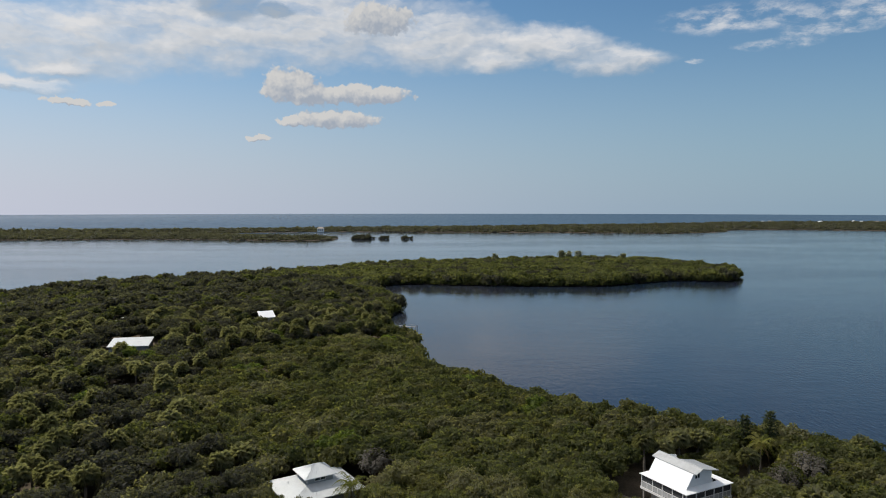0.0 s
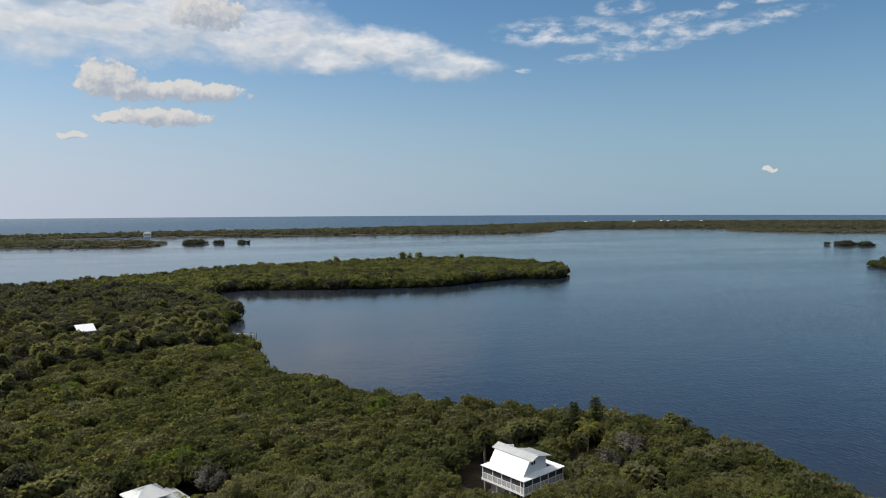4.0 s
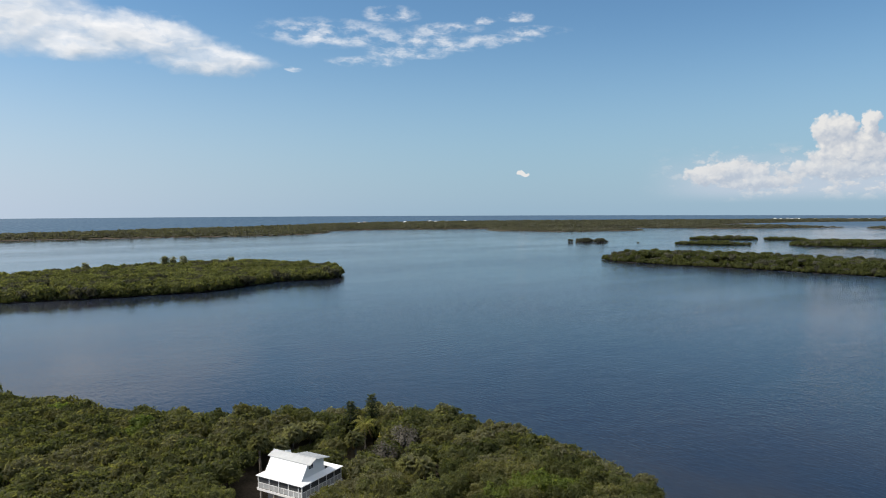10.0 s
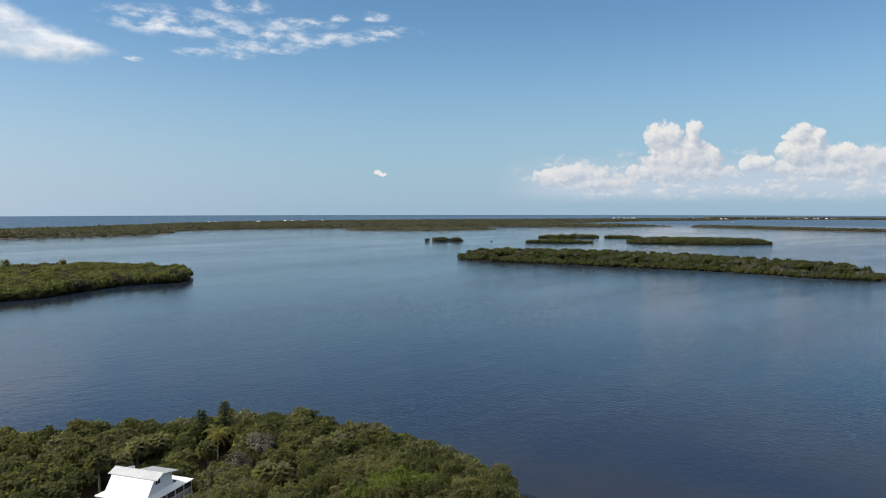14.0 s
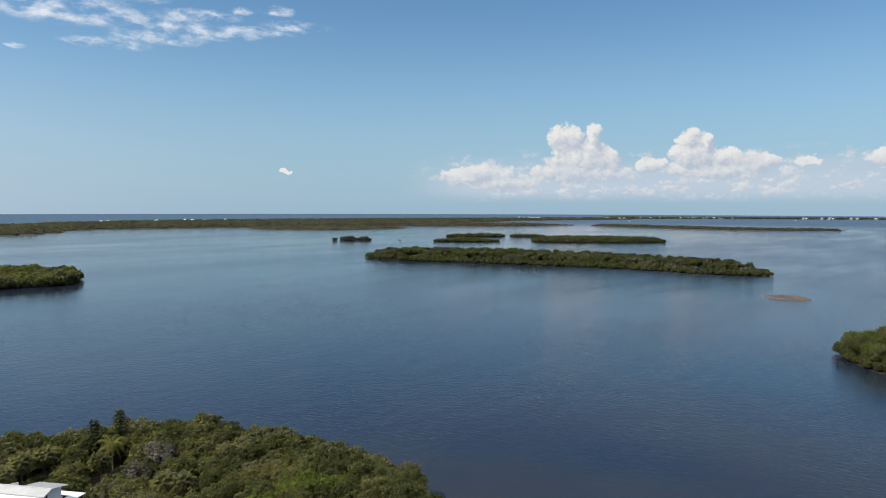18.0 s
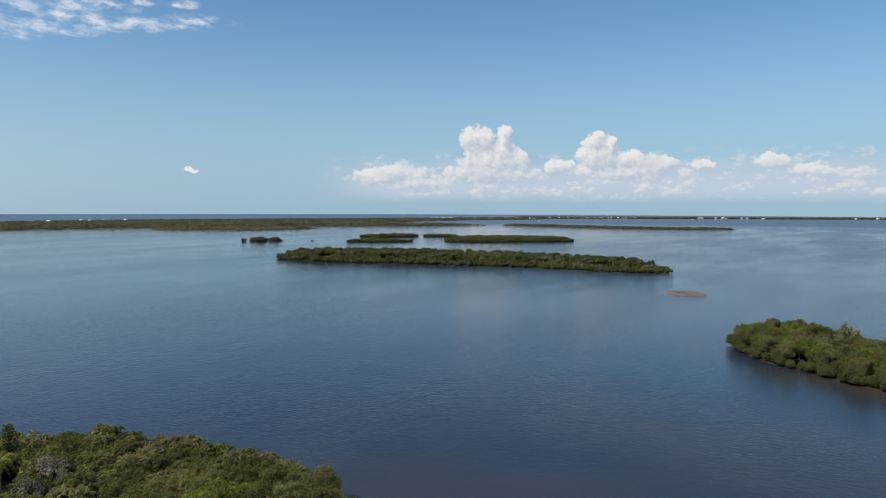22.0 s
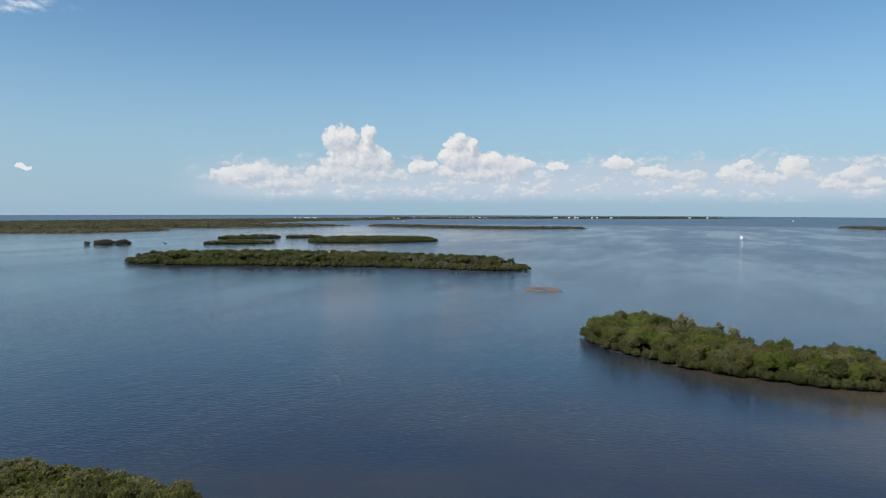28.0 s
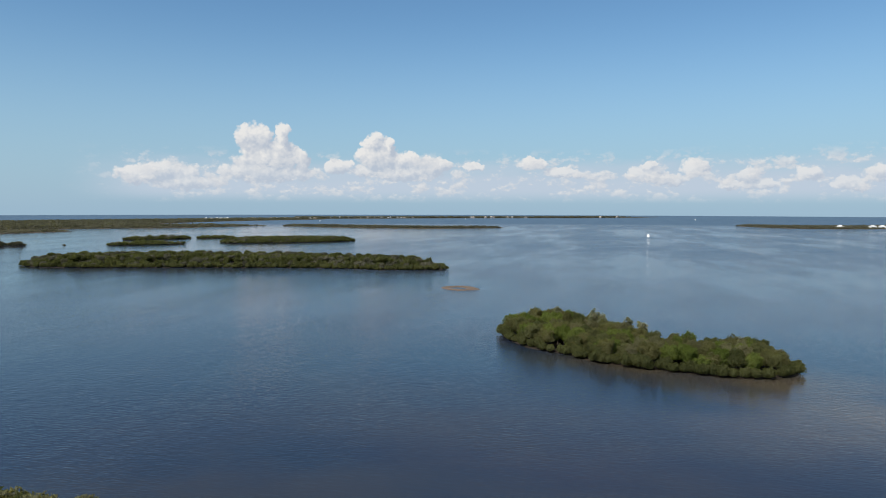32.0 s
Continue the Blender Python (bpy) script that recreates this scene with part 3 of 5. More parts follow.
water()
MAIN = loop_of([(-24, 332), (-28, 305), (-27, 272), (-15, 256), (-11, 226), (-6, 203), (2, 194), (12, 180), (20, 166), (26, 168), (30, 157), (42, 151), (54, 142), (66, 139), (78, 129), (84, 116), (88, 106), (88, 95), (89, 84), (83, 71), (70, 55), (60, 20), (40, -40), (-60, -80), (-200, -40), (-330, 120), (-290, 270), (-232, 352), (-222, 384), (-201, 409), (-174, 427), (-147, 454), (-118, 488), (-84, 515), (-50, 556), (5, 580), (60, 596), (120, 612), (165, 602), (196, 565), (211, 520), (205, 484), (184, 460), (152, 462), (120, 447), (90, 430), (44, 431), (4, 436), (-32, 440), (-45, 420), (-40, 380), (-26, 350)], per=7, rough=2.2, seed=1)
land("ground", MAIN, 0.45, SOIL, "low brown soil under mangroves and hammock trees")
ISLET = loop_of([(257, 37), (244, 28), (234, 13), (222, -4), (218, -21), (214, -37), (218, -52), (229, -57), (240, -50), (248, -40), (246, -24), (256, -14), (272, -4), (292, 9), (300, 26), (285, 38), (270, 41)], per=6, rough=1.6, seed=2)
land("ground", ISLET, 0.25, MUD, "muddy ground of the small mangrove islet")
LONG_ISLE = loop_of([(486, 489), (474, 462), (478, 430), (488, 385), (503, 336), (514, 290), (524, 239), (524, 200), (523, 173), (536, 134), (552, 132), (575, 165), (592, 217), (600, 300), (588, 380), (566, 440), (530, 484)], per=6, rough=3, seed=3)
land("ground", LONG_ISLE, 0.2, MUD, "muddy ground of a long mangrove island")
SMALL_ISLES = [
    [(764, 632), (786, 603), (818, 566), (830, 570), (813, 608), (782, 638)],
    [(897, 712), (928, 686), (966, 656), (984, 666), (945, 704), (910, 726)],
    [(981, 641), (1010, 605), (1024, 612), (996, 650)],
    [(862, 520), (900, 443), (954, 376), (990, 384), (1000, 440), (960, 520), (900, 548)],
]
for i, pts in enumerate(SMALL_ISLES):
    SMALL_ISLES[i] = loop_of(pts, per=6, rough=3, seed=11 + i)


def round_isle(x, y, wide, deep, seed):
    """A small island, wide across the line of sight from the origin and less deep along it."""
    u = Vector((x, y)).normalized()
    ring = [Vector((u.y, -u.x)) * wide * math.cos(a) + u * deep * math.sin(a) for a in (0, 1.05, 2.1, 3.14, 4.2, 5.24)]
    return loop_of([(x + q.x, y + q.y) for q in ring], per=4, rough=1.2, seed=seed)


for i, row in enumerate([(-134, 1068, 18, 10), (-99, 1068, 8.5, 7), (-67, 1068, 6.5, 6), (-57, 1069, 4, 3.5), (711, 758, 14, 8), (727, 741, 10.5, 8), (697, 774, 4, 3), (757, 696, 2.6, 2.2)]):
    SMALL_ISLES.append(round_isle(*row, 20 + i))
for pl in SMALL_ISLES:
    land("ground", pl, 0.2, MUD, "muddy ground of a little mangrove island")
WEST_ISLE = loop_of([(-900, 955), (-700, 1012), (-586, 1033), (-514, 1048), (-389, 1044), (-258, 1017), (-208, 1012), (-179, 1034), (-174, 1078), (-190, 1098), (-260, 1100), (-380, 1150), (-560, 1180), (-700, 1180), (-1000, 1100)], per=7, rough=8, seed=4)
BARRIER = loop_of([(-1500, 900), (-900, 1190), (-600, 1225), (-382, 1300), (-212, 1350), (100, 1340), (407, 1300), (540, 1360), (560, 1400), (640, 1500), (800, 1490), (1000, 1400), (1150, 1330), (1330, 1205), (1470, 1030), (1700, 935), (1720, 960), (1600, 1150), (1700, 1300), (2200, 1350), (2760, 1200), (2800, 1380), (2300, 1640), (1881, 1860), (1274, 2090), (800, 2010), (605, 1850), (142, 1650), (-236, 1500), (-552, 1390), (-863, 1340), (-1500, 1120)], per=7, rough=10, seed=5)
NEAR_STRIP = loop_of([(922, 1266), (1000, 1140), (1090, 1105), (1186, 1082), (1200, 1110), (1110, 1180), (1010, 1300), (940, 1330)], per=7, rough=6, seed=6)
SPIT = loop_of([(1702, 850), (1638, 684), (1605, 518), (1622, 386), (1722, 270), (1745, 290), (1700, 420), (1700, 540), (1760, 760), (1745, 860)], per=7, rough=6, seed=7)
EAST_ISLE = loop_of([(2080, -352), (1900, -430), (1868, -520), (1880, -600), (1960, -720), (2100, -900), (2200, -840), (2080, -640), (2060, -480), (2120, -380)], per=7, rough=8, seed=8)
FAR_SHORE = loop_of([(2900, 1250), (3300, 700), (3700, 0), (4100, -250), (4150, -230), (3800, 60), (3400, 800), (3000, 1450)], per=7, rough=10, seed=9)
for pl in (WEST_ISLE, BARRIER, NEAR_STRIP, SPIT, EAST_ISLE, FAR_SHORE):
    land("ground", pl, 0.5, SOIL, "flat ground of a distant wooded island")

# ---- houses: their places keep the trees off ----
HOUSE = pose(37.07, 104.45, 0.45, 0, 0, 27.3)
CLEAR = [(36.5, 102.5, 3.6), (30, 107, 3.8), (33.5, 103.5, 3.5), (-22, 110, 8.2), (-108, 227, 9.5), (-129, 272, 5), (-75, 280, 6), (51, 122, 1.8), (58, 104, 1.6)]


SINGLE = [(36, 123.5, 2.6), (39.5, 124.5, 2.2), (43.5, 127, 2), (47, 127.5, 2), (55.5, 102, 2.2), (57.5, 100, 2), (53, 118.5, 2), (-70, 109, 2), (-67, 112, 2), (-59, 108, 2.2), (-71, 114, 2), (-39, 115, 2.2), (-37, 118, 2), (-16.3, 107.6, 3), (57, 123.3, 3.2), (-6.3, 104.5, 2.6), (56.3, 128.6, 1.8), (61.5, 129.4, 1.8), (60.5, 113.5, 3.2), (84, 119, 2.4), (-13, 118, 3)]
CLEAR += [(26.5, 109, 3.4), (29.5, 113.0, 2.8), *SINGLE]


def open_ground(xy, extra=0.0):
    ok = np.ones(len(xy), bool)
    for x, y, r in CLEAR:
        ok &= np.hypot(xy[:, 0] - x, xy[:, 1] - y) > r + extra
    cs, sn = math.cos(radians(28.2)), math.sin(radians(28.2))
    hx = (xy[:, 0] - 37.07) * cs + (xy[:, 1] - 104.45) * sn
    hy = -(xy[:, 0] - 37.07) * sn + (xy[:, 1] - 104.45) * cs
    return ok & ~((hx > -2.4) & (hx < 12.6) & (hy > -2.2) & (hy < 12.2))


land("sandy_yard", loop_of([(36, 99), (38, 103.5), (34.5, 108), (31, 115), (27, 117), (24.5, 111), (27, 103), (31, 98)], per=5, rough=1.2, seed=61), 0.5, YARD, "trodden pinkish sandy ground beside the house", 0.8)
# ---- woods ----
rng = np.random.default_rng(11)
FINE = [crown_arrays(100 + i, 3.3, 4.0, 34, 3000, 0.23, 0.28, rise=0.50, body=0.76) for i in range(7)]
MIDDLE = [crown_arrays(200 + i, 3.5, 4.0, 26, 640, 0.42, 0.32, 2, 0.40, 0.80) for i in range(7)]
COARSE = [crown_arrays(300 + i, 3.9, 4.2, 16, 230, 0.80, 0.38, 2, 0.38, 0.82) for i in range(6)]
FAR = [crown_arrays(400 + i, 6.4, 5.0, 12, 66, 1.7, 0.45, 1, 0.34) for i in range(5)]


UPLAND_Y = (60, 108, 125, 150, 170, 190, 215, 235, 250, 300, 360, 420, 460)
UPLAND_X = (-28, -28, -42, -62, -72, -70, -66, -46, -24, -30, -50, -70, -200)


def upland(xy):
    """How far a place lies on the higher, drier wooded ground (1) rather than among mangroves (0)."""
    x, y = xy[:, 0], xy[:, 1]
    edge = np.interp(y, UPLAND_Y, UPLAND_X) + 3 * np.sin(y / 9.0)
    return (x < edge) & (y > 60)


def places(xy, templates, slots, top, seed, shore=None, grow=1.0):
    r = np.random.default_rng(seed)
    n = len(xy)
    s = r.uniform(0.85, 1.2, n) * grow
    lift = top - 4.0 * s
    rows = np.stack([xy[:, 0], xy[:, 1], np.maximum(lift + r.normal(0, 0.3, n), 0.2), r.uniform(0, 6.28, n), s, s * r.uniform(0.85, 1.15, n), r.integers(0, len(templates), n), slots], 1)
    if shore is not None:
        low = shore < 4.0
        rows[low, 2] = 0.2
        rows[low, 5] *= 1.3
    return rows


main_xy = scatter(MAIN, 4.3, 21)
dist = np.hypot(main_xy[:, 0], main_xy[:, 1])
bear = np.degrees(np.arctan2(main_xy[:, 0], main_xy[:, 1]))
keep = (dist > 88) & (bear > -39) & (bear < 75) & open_ground(main_xy, 0.6)
main_xy, dist, bear = main_xy[keep], dist[keep], bear[keep]
shore = shore_distance(MAIN, main_xy)
high = upland(main_xy)
patchy = np.array([noise.noise(Vector((x / 13, y / 13, 3))) for x, y in main_xy])
slot = np.where(high, 1, np.where(patchy > 0.22, 2, 0))
slot = np.where((patchy < -0.52) & (dist < 260), 3, slot)
tall = 6.6 + 0.9 * np.array([noise.noise(Vector((x / 22, y / 22, 8))) for x, y in main_xy]) + np.where(high, 1.2 + 1.5 * np.random.default_rng(23).uniform(-1, 1, len(dist)), 0) + np.where((dist < 175) & (main_xy[:, 0] > -30), 0.8, 0)
for hx, hy, reach in (*((x, y, 10) for x, y, r in SINGLE), (33, 116, 12), (-107, 229, 30), (-128, 272, 14), (-75, 281, 18), (-22, 110, 16), (40, 109, 14)):
    u = np.array([hx, hy]) / math.hypot(hx, hy)
    along, off = main_xy @ u - math.hypot(hx, hy), np.abs(main_xy @ np.array([u[1], -u[0]]))
    tall = np.where((along < 0) & (along > -reach) & (off < (9 if reach > 12 else 2.6)), np.minimum(tall, 3.3 if reach > 20 else 4.8), tall)
luck = np.random.default_rng(19).uniform(0, 1, len(dist))
tone = np.where((slot == 0) & (luck < 0.24), 4, np.where((slot == 0) & (luck > 0.72), 5, np.where((slot == 1) & (luck < 0.2), 5, np.where((slot == 1) & (luck > 0.86), 2, slot))))
tone = np.where((dist > 330) & (tone == 4), 0, np.where((dist > 330) & (tone == 2), 1, tone))
WOODS = [LEAF_MANGROVE, LEAF_UPLAND, LEAF_BUTTON, LEAF_BRIGHT, LEAF_OLIVE, LEAF_DEEP]
order = np.argsort(dist)
near_ids = [i for i in order if dist[i] < 150]
singles = near_ids[:240]
rest = np.array(sorted(set(range(len(dist))) - set(singles)))
thin = np.random.default_rng(17).uniform(0, 1, len(dist))
mid = rest[(dist[rest] < 330) & ((thin[rest] < 0.75) | (dist[rest] < 180))]
far_xy = rest[(dist[rest] >= 330) & ((thin[rest] < 0.55) | (shore[rest] < 5))]
joined("mangrove_wood", MIDDLE, places(main_xy[mid], MIDDLE, tone[mid], tall[mid], 31, shore[mid]), WOODS, "dense canopy of olive-green mangroves and darker hammock trees", "trees")
joined("mangrove_wood", COARSE, places(main_xy[far_xy], COARSE, tone[far_xy], tall[far_xy], 32, shore[far_xy], 1.2), WOODS, "olive-green mangrove canopy on the neck and peninsula", "trees")


def trunk_bm(height, radius, seed, roots=True):
    r = random.Random(seed)
    bm = bmesh.new()
    lean = (r.uniform(-0.5, 0.5), r.uniform(-0.5, 0.5))
    tube(bm, [(0, 0, 0), (lean[0] * 0.3, lean[1] * 0.3, height * 0.5), (lean[0], lean[1], height)], [radius, radius * 0.75, radius * 0.4])
    for k in range(4):
        a = k * 1.57 + r.uniform(-0.4, 0.4)
        tube(bm, [(lean[0] * 0.4, lean[1] * 0.4, height * 0.55), (1.1 * math.cos(a), 1.1 * math.sin(a), height * 0.85), (1.9 * math.cos(a), 1.9 * math.sin(a), height * 1.15)], [radius * 0.5, radius * 0.35, radius * 0.15], 5)
        if roots:
            tube(bm, [(0, 0, height * 0.3), (0.5 * math.cos(a + 0.7), 0.5 * math.sin(a + 0.7), height * 0.2), (0.9 * math.cos(a + 0.7), 0.9 * math.sin(a + 0.7), -0.3)], [radius * 0.3, radius * 0.25, radius * 0.2], 4)
    return bm


def tree_maker(name, material, label, category, trunk_h, group):
    out = []
    for i, (v, f) in enumerate(FINE[:5]):
        t = thing(name, pose(0, 0, -900), label, category, group)
        part("trunk", trunk_bm(trunk_h + 1.2, 0.16, i), BARK, t)
        me = tidy(mesh_of("crown", v + np.array([0, 0, trunk_h]), f, [material]))
        c = new("crown", me)
        c.parent = t
        out.append(t)
    return out


KINDS = [
    tree_maker("mangrove_tree", LEAF_MANGROVE, "bushy olive-green mangrove with a rounded leafy crown", "tree", 2.6, "trees round the houses"),
    tree_maker("hammock_tree", LEAF_UPLAND, "dark green hammock tree with a dense lumpy crown", "tree", 3.6, "trees round the houses"),
    tree_maker("buttonwood_tree", LEAF_BUTTON, "grey-green buttonwood with a pale ragged crown", "tree", 2.6, "trees round the houses"),
    tree_maker("young_tree", LEAF_BRIGHT, "fresh bright green leafy young tree", "tree", 2.4, "trees round the houses"),
    tree_maker("mangrove_tree", LEAF_OLIVE, "yellowish olive mangrove with a rounded leafy crown", "tree", 2.6, "trees round the houses"),
    tree_maker("mangrove_tree", LEAF_DEEP, "deep green mangrove with a dense leafy crown", "tree", 2.6, "trees round the houses"),
]
used = [[0] * 5 for k in KINDS]


def plant(x, y, top, kind, r, sink=0.0):
    k = r.randrange(5)
    src = KINDS[kind][k]
    h = (2.6, 3.6, 2.6, 2.4, 2.6, 2.6)[kind] + 3.7
    s = (top + sink) / h
    m = pose(x, y, 0.4 - sink, 0, 0, r.uniform(0, 360)) @ Matrix.Diagonal((r.uniform(0.85, 1.2),) * 2 + (s, 1))
    if used[kind][k] == 0:
        used[kind][k] = 1
        src.matrix_basis = m
        return src
    ob = copy_thing(src, m)
    ob.matrix_basis = m
    return ob


rnd = random.Random(5)
for i in singles:
    plant(main_xy[i, 0], main_xy[i, 1], tall[i] * rnd.uniform(0.85, 1.12) * (0.85 if shore[i] < 3 else 1), int(tone[i]), rnd)
for x, y, h in ((-28.5, 102.5, 6.0), (-25, 101, 5.2), (-31, 105, 6.4), (-20.5, 100.5, 4.6)):
    plant(x, y, h, 1 if h > 6 else 0, rnd)
isle_xy = scatter(ISLET, 4.2, 22, 0.6)
isle_shore = shore_distance(ISLET, isle_xy)
isle_patch = [noise.noise(Vector((x / 16, y / 16, 5))) for x, y in isle_xy]
inner = isle_shore > 2.2
isle_xy, isle_patch = isle_xy[inner], np.array(isle_patch)[inner]
for (x, y), pt in zip(isle_xy, isle_patch):
    plant(x, y, rnd.uniform(4.9, 7.8), 2 if pt > 0.30 else (3 if pt < -0.42 else rnd.choice((0, 3, 4, 4, 5, 3, 2))), rnd, 2.4)
for row in KINDS:
    for src, flag in zip(row, used[KINDS.index(row)]):
        if not flag:
            for o in (*src.children_recursive, src):
                bpy.data.objects.remove(o)


def fringe(poly, step, seed, lo=-38, hi=75, inset=(0.9, 2.2)):
    """Places along a shoreline, a little inside it."""
    r = np.random.default_rng(seed)
    out = []
    nxt = np.roll(poly, -1, 0)
    turn = 1 if np.sum(poly[:, 0] * nxt[:, 1] - nxt[:, 0] * poly[:, 1]) > 0 else -1
    for p, q in zip(poly, nxt):
        k = max(1, int(np.hypot(*(q - p)) / step))
        for s in range(k):
            e = (q - p) / max(np.hypot(*(q - p)), 1e-6)
            out.append(p + (q - p) * (s + r.uniform(0, 1)) / k + np.array([-e[1], e[0]]) * turn * r.uniform(*inset))
    xy = np.array(out)
    b = np.degrees(np.arctan2(xy[:, 0], xy[:, 1]))
    d = np.hypot(xy[:, 0], xy[:, 1])
    return xy[(b > lo) & (b < hi) & (d > 92)]


def low_bushes(poly, step, templates, mats, seed, label, size=(0.40, 0.72), lo=-38, hi=120, height=1.0, inset=(0.9, 2.2)):
    xy = fringe(poly, step, seed, lo, hi, inset)
    r = np.random.default_rng(seed + 1)
    n = len(xy)
    s = r.uniform(*size, n)
    rows = np.stack([xy[:, 0], xy[:, 1], np.full(n, 0.05), r.uniform(0, 6.28, n), s, s * r.uniform(0.8, 1.3, n) * height, r.integers(0, len(templates), n), np.zeros(n)], 1)
    joined("mangrove_fringe", templates, rows, mats, label, "shrubs")


low_bushes(MAIN, 2.4, COARSE, [LEAF_DEEP], 41, "low mangrove shrubs overhanging the water's edge", (0.45, 0.8), height=1.15, inset=(-0.9, 1.4))
low_bushes(ISLET, 1.7, MIDDLE, [LEAF_DEEP], 42, "low mangrove shrubs round the islet's edge", (0.5, 0.8), height=1.5, inset=(-0.7, 1.4))


def wood(poly, templates, spacing, top, mats, seed, label, grow=1.0, margin=1.0, edge=0.68):
    xy = scatter(poly, spacing, seed)
    d = shore_distance(poly, xy)
    xy, d = xy[d > margin], d[d > margin]
    if not len(xy):
        xy, d = poly.mean(0)[None], np.ones(1)
    b = np.degrees(np.arctan2(xy[:, 0], xy[:, 1]))
    ok = (b > -39) & (b < 125)
    xy, d = xy[ok], d[ok]
    r = np.random.default_rng(seed)
    n = len(xy)
    s = r.uniform(0.8, 1.2, n) * grow
    t = top * r.uniform(0.74, 1.24, n)
    deep = max(v[:, 2].max() for v, f in templates)
    t = t * (edge + (1 - edge) * np.clip((d - margin) / (1.6 * spacing), 0, 1))
    sz = np.where(d < spacing * 2.2, t / deep, s)
    z = np.where(d < spacing * 2.2, 0.0, np.maximum(t - deep * sz, 0.1))
    sl = (r.uniform(0, 1, n) < 0.22).astype(int) if len(mats) > 1 else np.zeros(n)
    rows = np.stack([xy[:, 0], xy[:, 1], z, r.uniform(0, 6.28, n), s, sz, r.integers(0, len(templates), n), sl], 1)
    joined("mangrove_wood", templates, rows, mats, label, "trees")


low_bushes(LONG_ISLE, 3.0, COARSE, [LEAF_DEEP], 43, "low mangroves along the long island's edge", (0.5, 0.8), height=1.3, inset=(-0.6, 2.4))
for i, pl in enumerate(SMALL_ISLES[:4]):
    low_bushes(pl, 3.2, COARSE, [LEAF_DEEP], 80 + 2 * i, "low mangroves along a little island's edge", (0.5, 0.8), height=1.2, inset=(1.0, 2.6))
wood(LONG_ISLE, COARSE, 5.2, 8.6, [LEAF_DEEP, LEAF_HAZED], 51, "mangroves crowding a long low island", 1.0, 3.0, 0.55)
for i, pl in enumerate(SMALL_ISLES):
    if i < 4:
        wood(pl, COARSE, 5.4, 6.8, [LEAF_DEEP, LEAF_HAZED], 60 + i, "dark mangroves on a little island", 1.1, 2.2, 0.45)
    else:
        wood(pl, COARSE, 3.6, 2.6 if i == 11 else 7.0, [LEAF_HAZED], 60 + i, "dark mangroves on a little island", 0.75, 0.6, 0.5)
wood(WEST_ISLE, FAR, 9.5, 8.0, [LEAF_HAZED], 71, "dark mangroves on a distant island", 1.1, 3, 0.5)
wood(BARRIER, FAR, 16, 7.6, [LEAF_HAZED], 72, "grey-green woods along a barrier island", 1.65, 4, 0.5)
wood(NEAR_STRIP, FAR, 10, 7.0, [LEAF_HAZED], 73, "dark mangroves on a distant strip of land", 1.1, 3, 0.5)
wood(SPIT, FAR, 10, 7.0, [LEAF_HAZED], 74, "dark mangroves on a distant spit", 1.1, 3, 0.5)
wood(EAST_ISLE, FAR, 11, 7.5, [LEAF_HAZED], 75, "dark mangroves on a distant island", 1.2, 3, 0.5)
wood(FAR_SHORE, FAR, 18, 3.2, [LEAF_HAZED], 76, "hazy line of woods on the far shore", 1.9, 4)
# ---- palms, pines and other single trees ----
def fan_palm_crown(seed, count=36):
    r = random.Random(seed)
    bm = bmesh.new()
    for i in range(count):
        a, e = i * 2.399, math.asin(max(-0.55, min(0.97, -0.5 + 1.5 * (i + 0.5) / count)))
        reach = r.uniform(0.8, 1.15)
        d = Vector((math.cos(a) * math.cos(e), math.sin(a) * math.cos(e), math.sin(e)))
        hub = d * reach + Vector((0, 0, 0.1))
        side = d.cross(Vector((0, 0, 1))).normalized()
        up = side.cross(d).normalized()
        c = bm.verts.new(hub)
        for k in range(13):
            b = -2.0 + 4.0 * k / 12
            long = r.uniform(0.75, 1.05)
            aim = d * math.cos(b) + side * math.sin(b)
            tip = hub + aim * long - Vector((0, 0, 0.30 + 0.35 * abs(math.sin(b)))) * long
            mid_p = hub + aim * long * 0.55 + up * 0.03
            w = aim.cross(up).normalized() * 0.07
            bm.faces.new([bm.verts.new(q) for q in (hub, mid_p + w, tip)])
            bm.faces.new([bm.verts.new(q) for q in (hub, tip, mid_p - w)])
        p = bm.verts.new((0, 0, 0.0)), bm.verts.new(side * 0.05)
        bm.faces.new((p[0], p[1], c))
    return bm


def dead_skirt(seed):
    r = random.Random(seed)
    bm = bmesh.new()
    for i in range(12):
        a = i * 0.5236 + r.uniform(-0.2, 0.2)
        o = Vector((math.cos(a), math.sin(a), 0))
        s = Vector((-math.sin(a), math.cos(a), 0)) * 0.28
        z = r.uniform(-1.5, -0.8)
        bm.faces.new([bm.verts.new(v) for v in (o * 0.12, o * 0.55 + s + Vector((0, 0, z * 0.5)), o * 0.45 + Vector((0, 0, z)), o * 0.55 - s + Vector((0, 0, z * 0.5)))])
    return bm


def sabal_palm(height, seed):
    t = thing("fan_palm", pose(0, 0, -900), "grey-green fan palm with a round shaggy head", "palm tree", "fan palms among the trees")
    part("trunk", tube(bmesh.new(), [(0, 0, 0), (0.1, 0.05, height * 0.5), (0.05, 0.1, height)], [0.24, 0.19, 0.2], 8), BARK_PALM, t)
    c = part("crown", fan_palm_crown(seed), LEAF_SABAL, t)
    d = part("dead_fronds", dead_skirt(seed), LEAF_DRY, t, "brown hanging dead fronds")
    c.location = d.location = (0.05, 0.1, height)
    return t


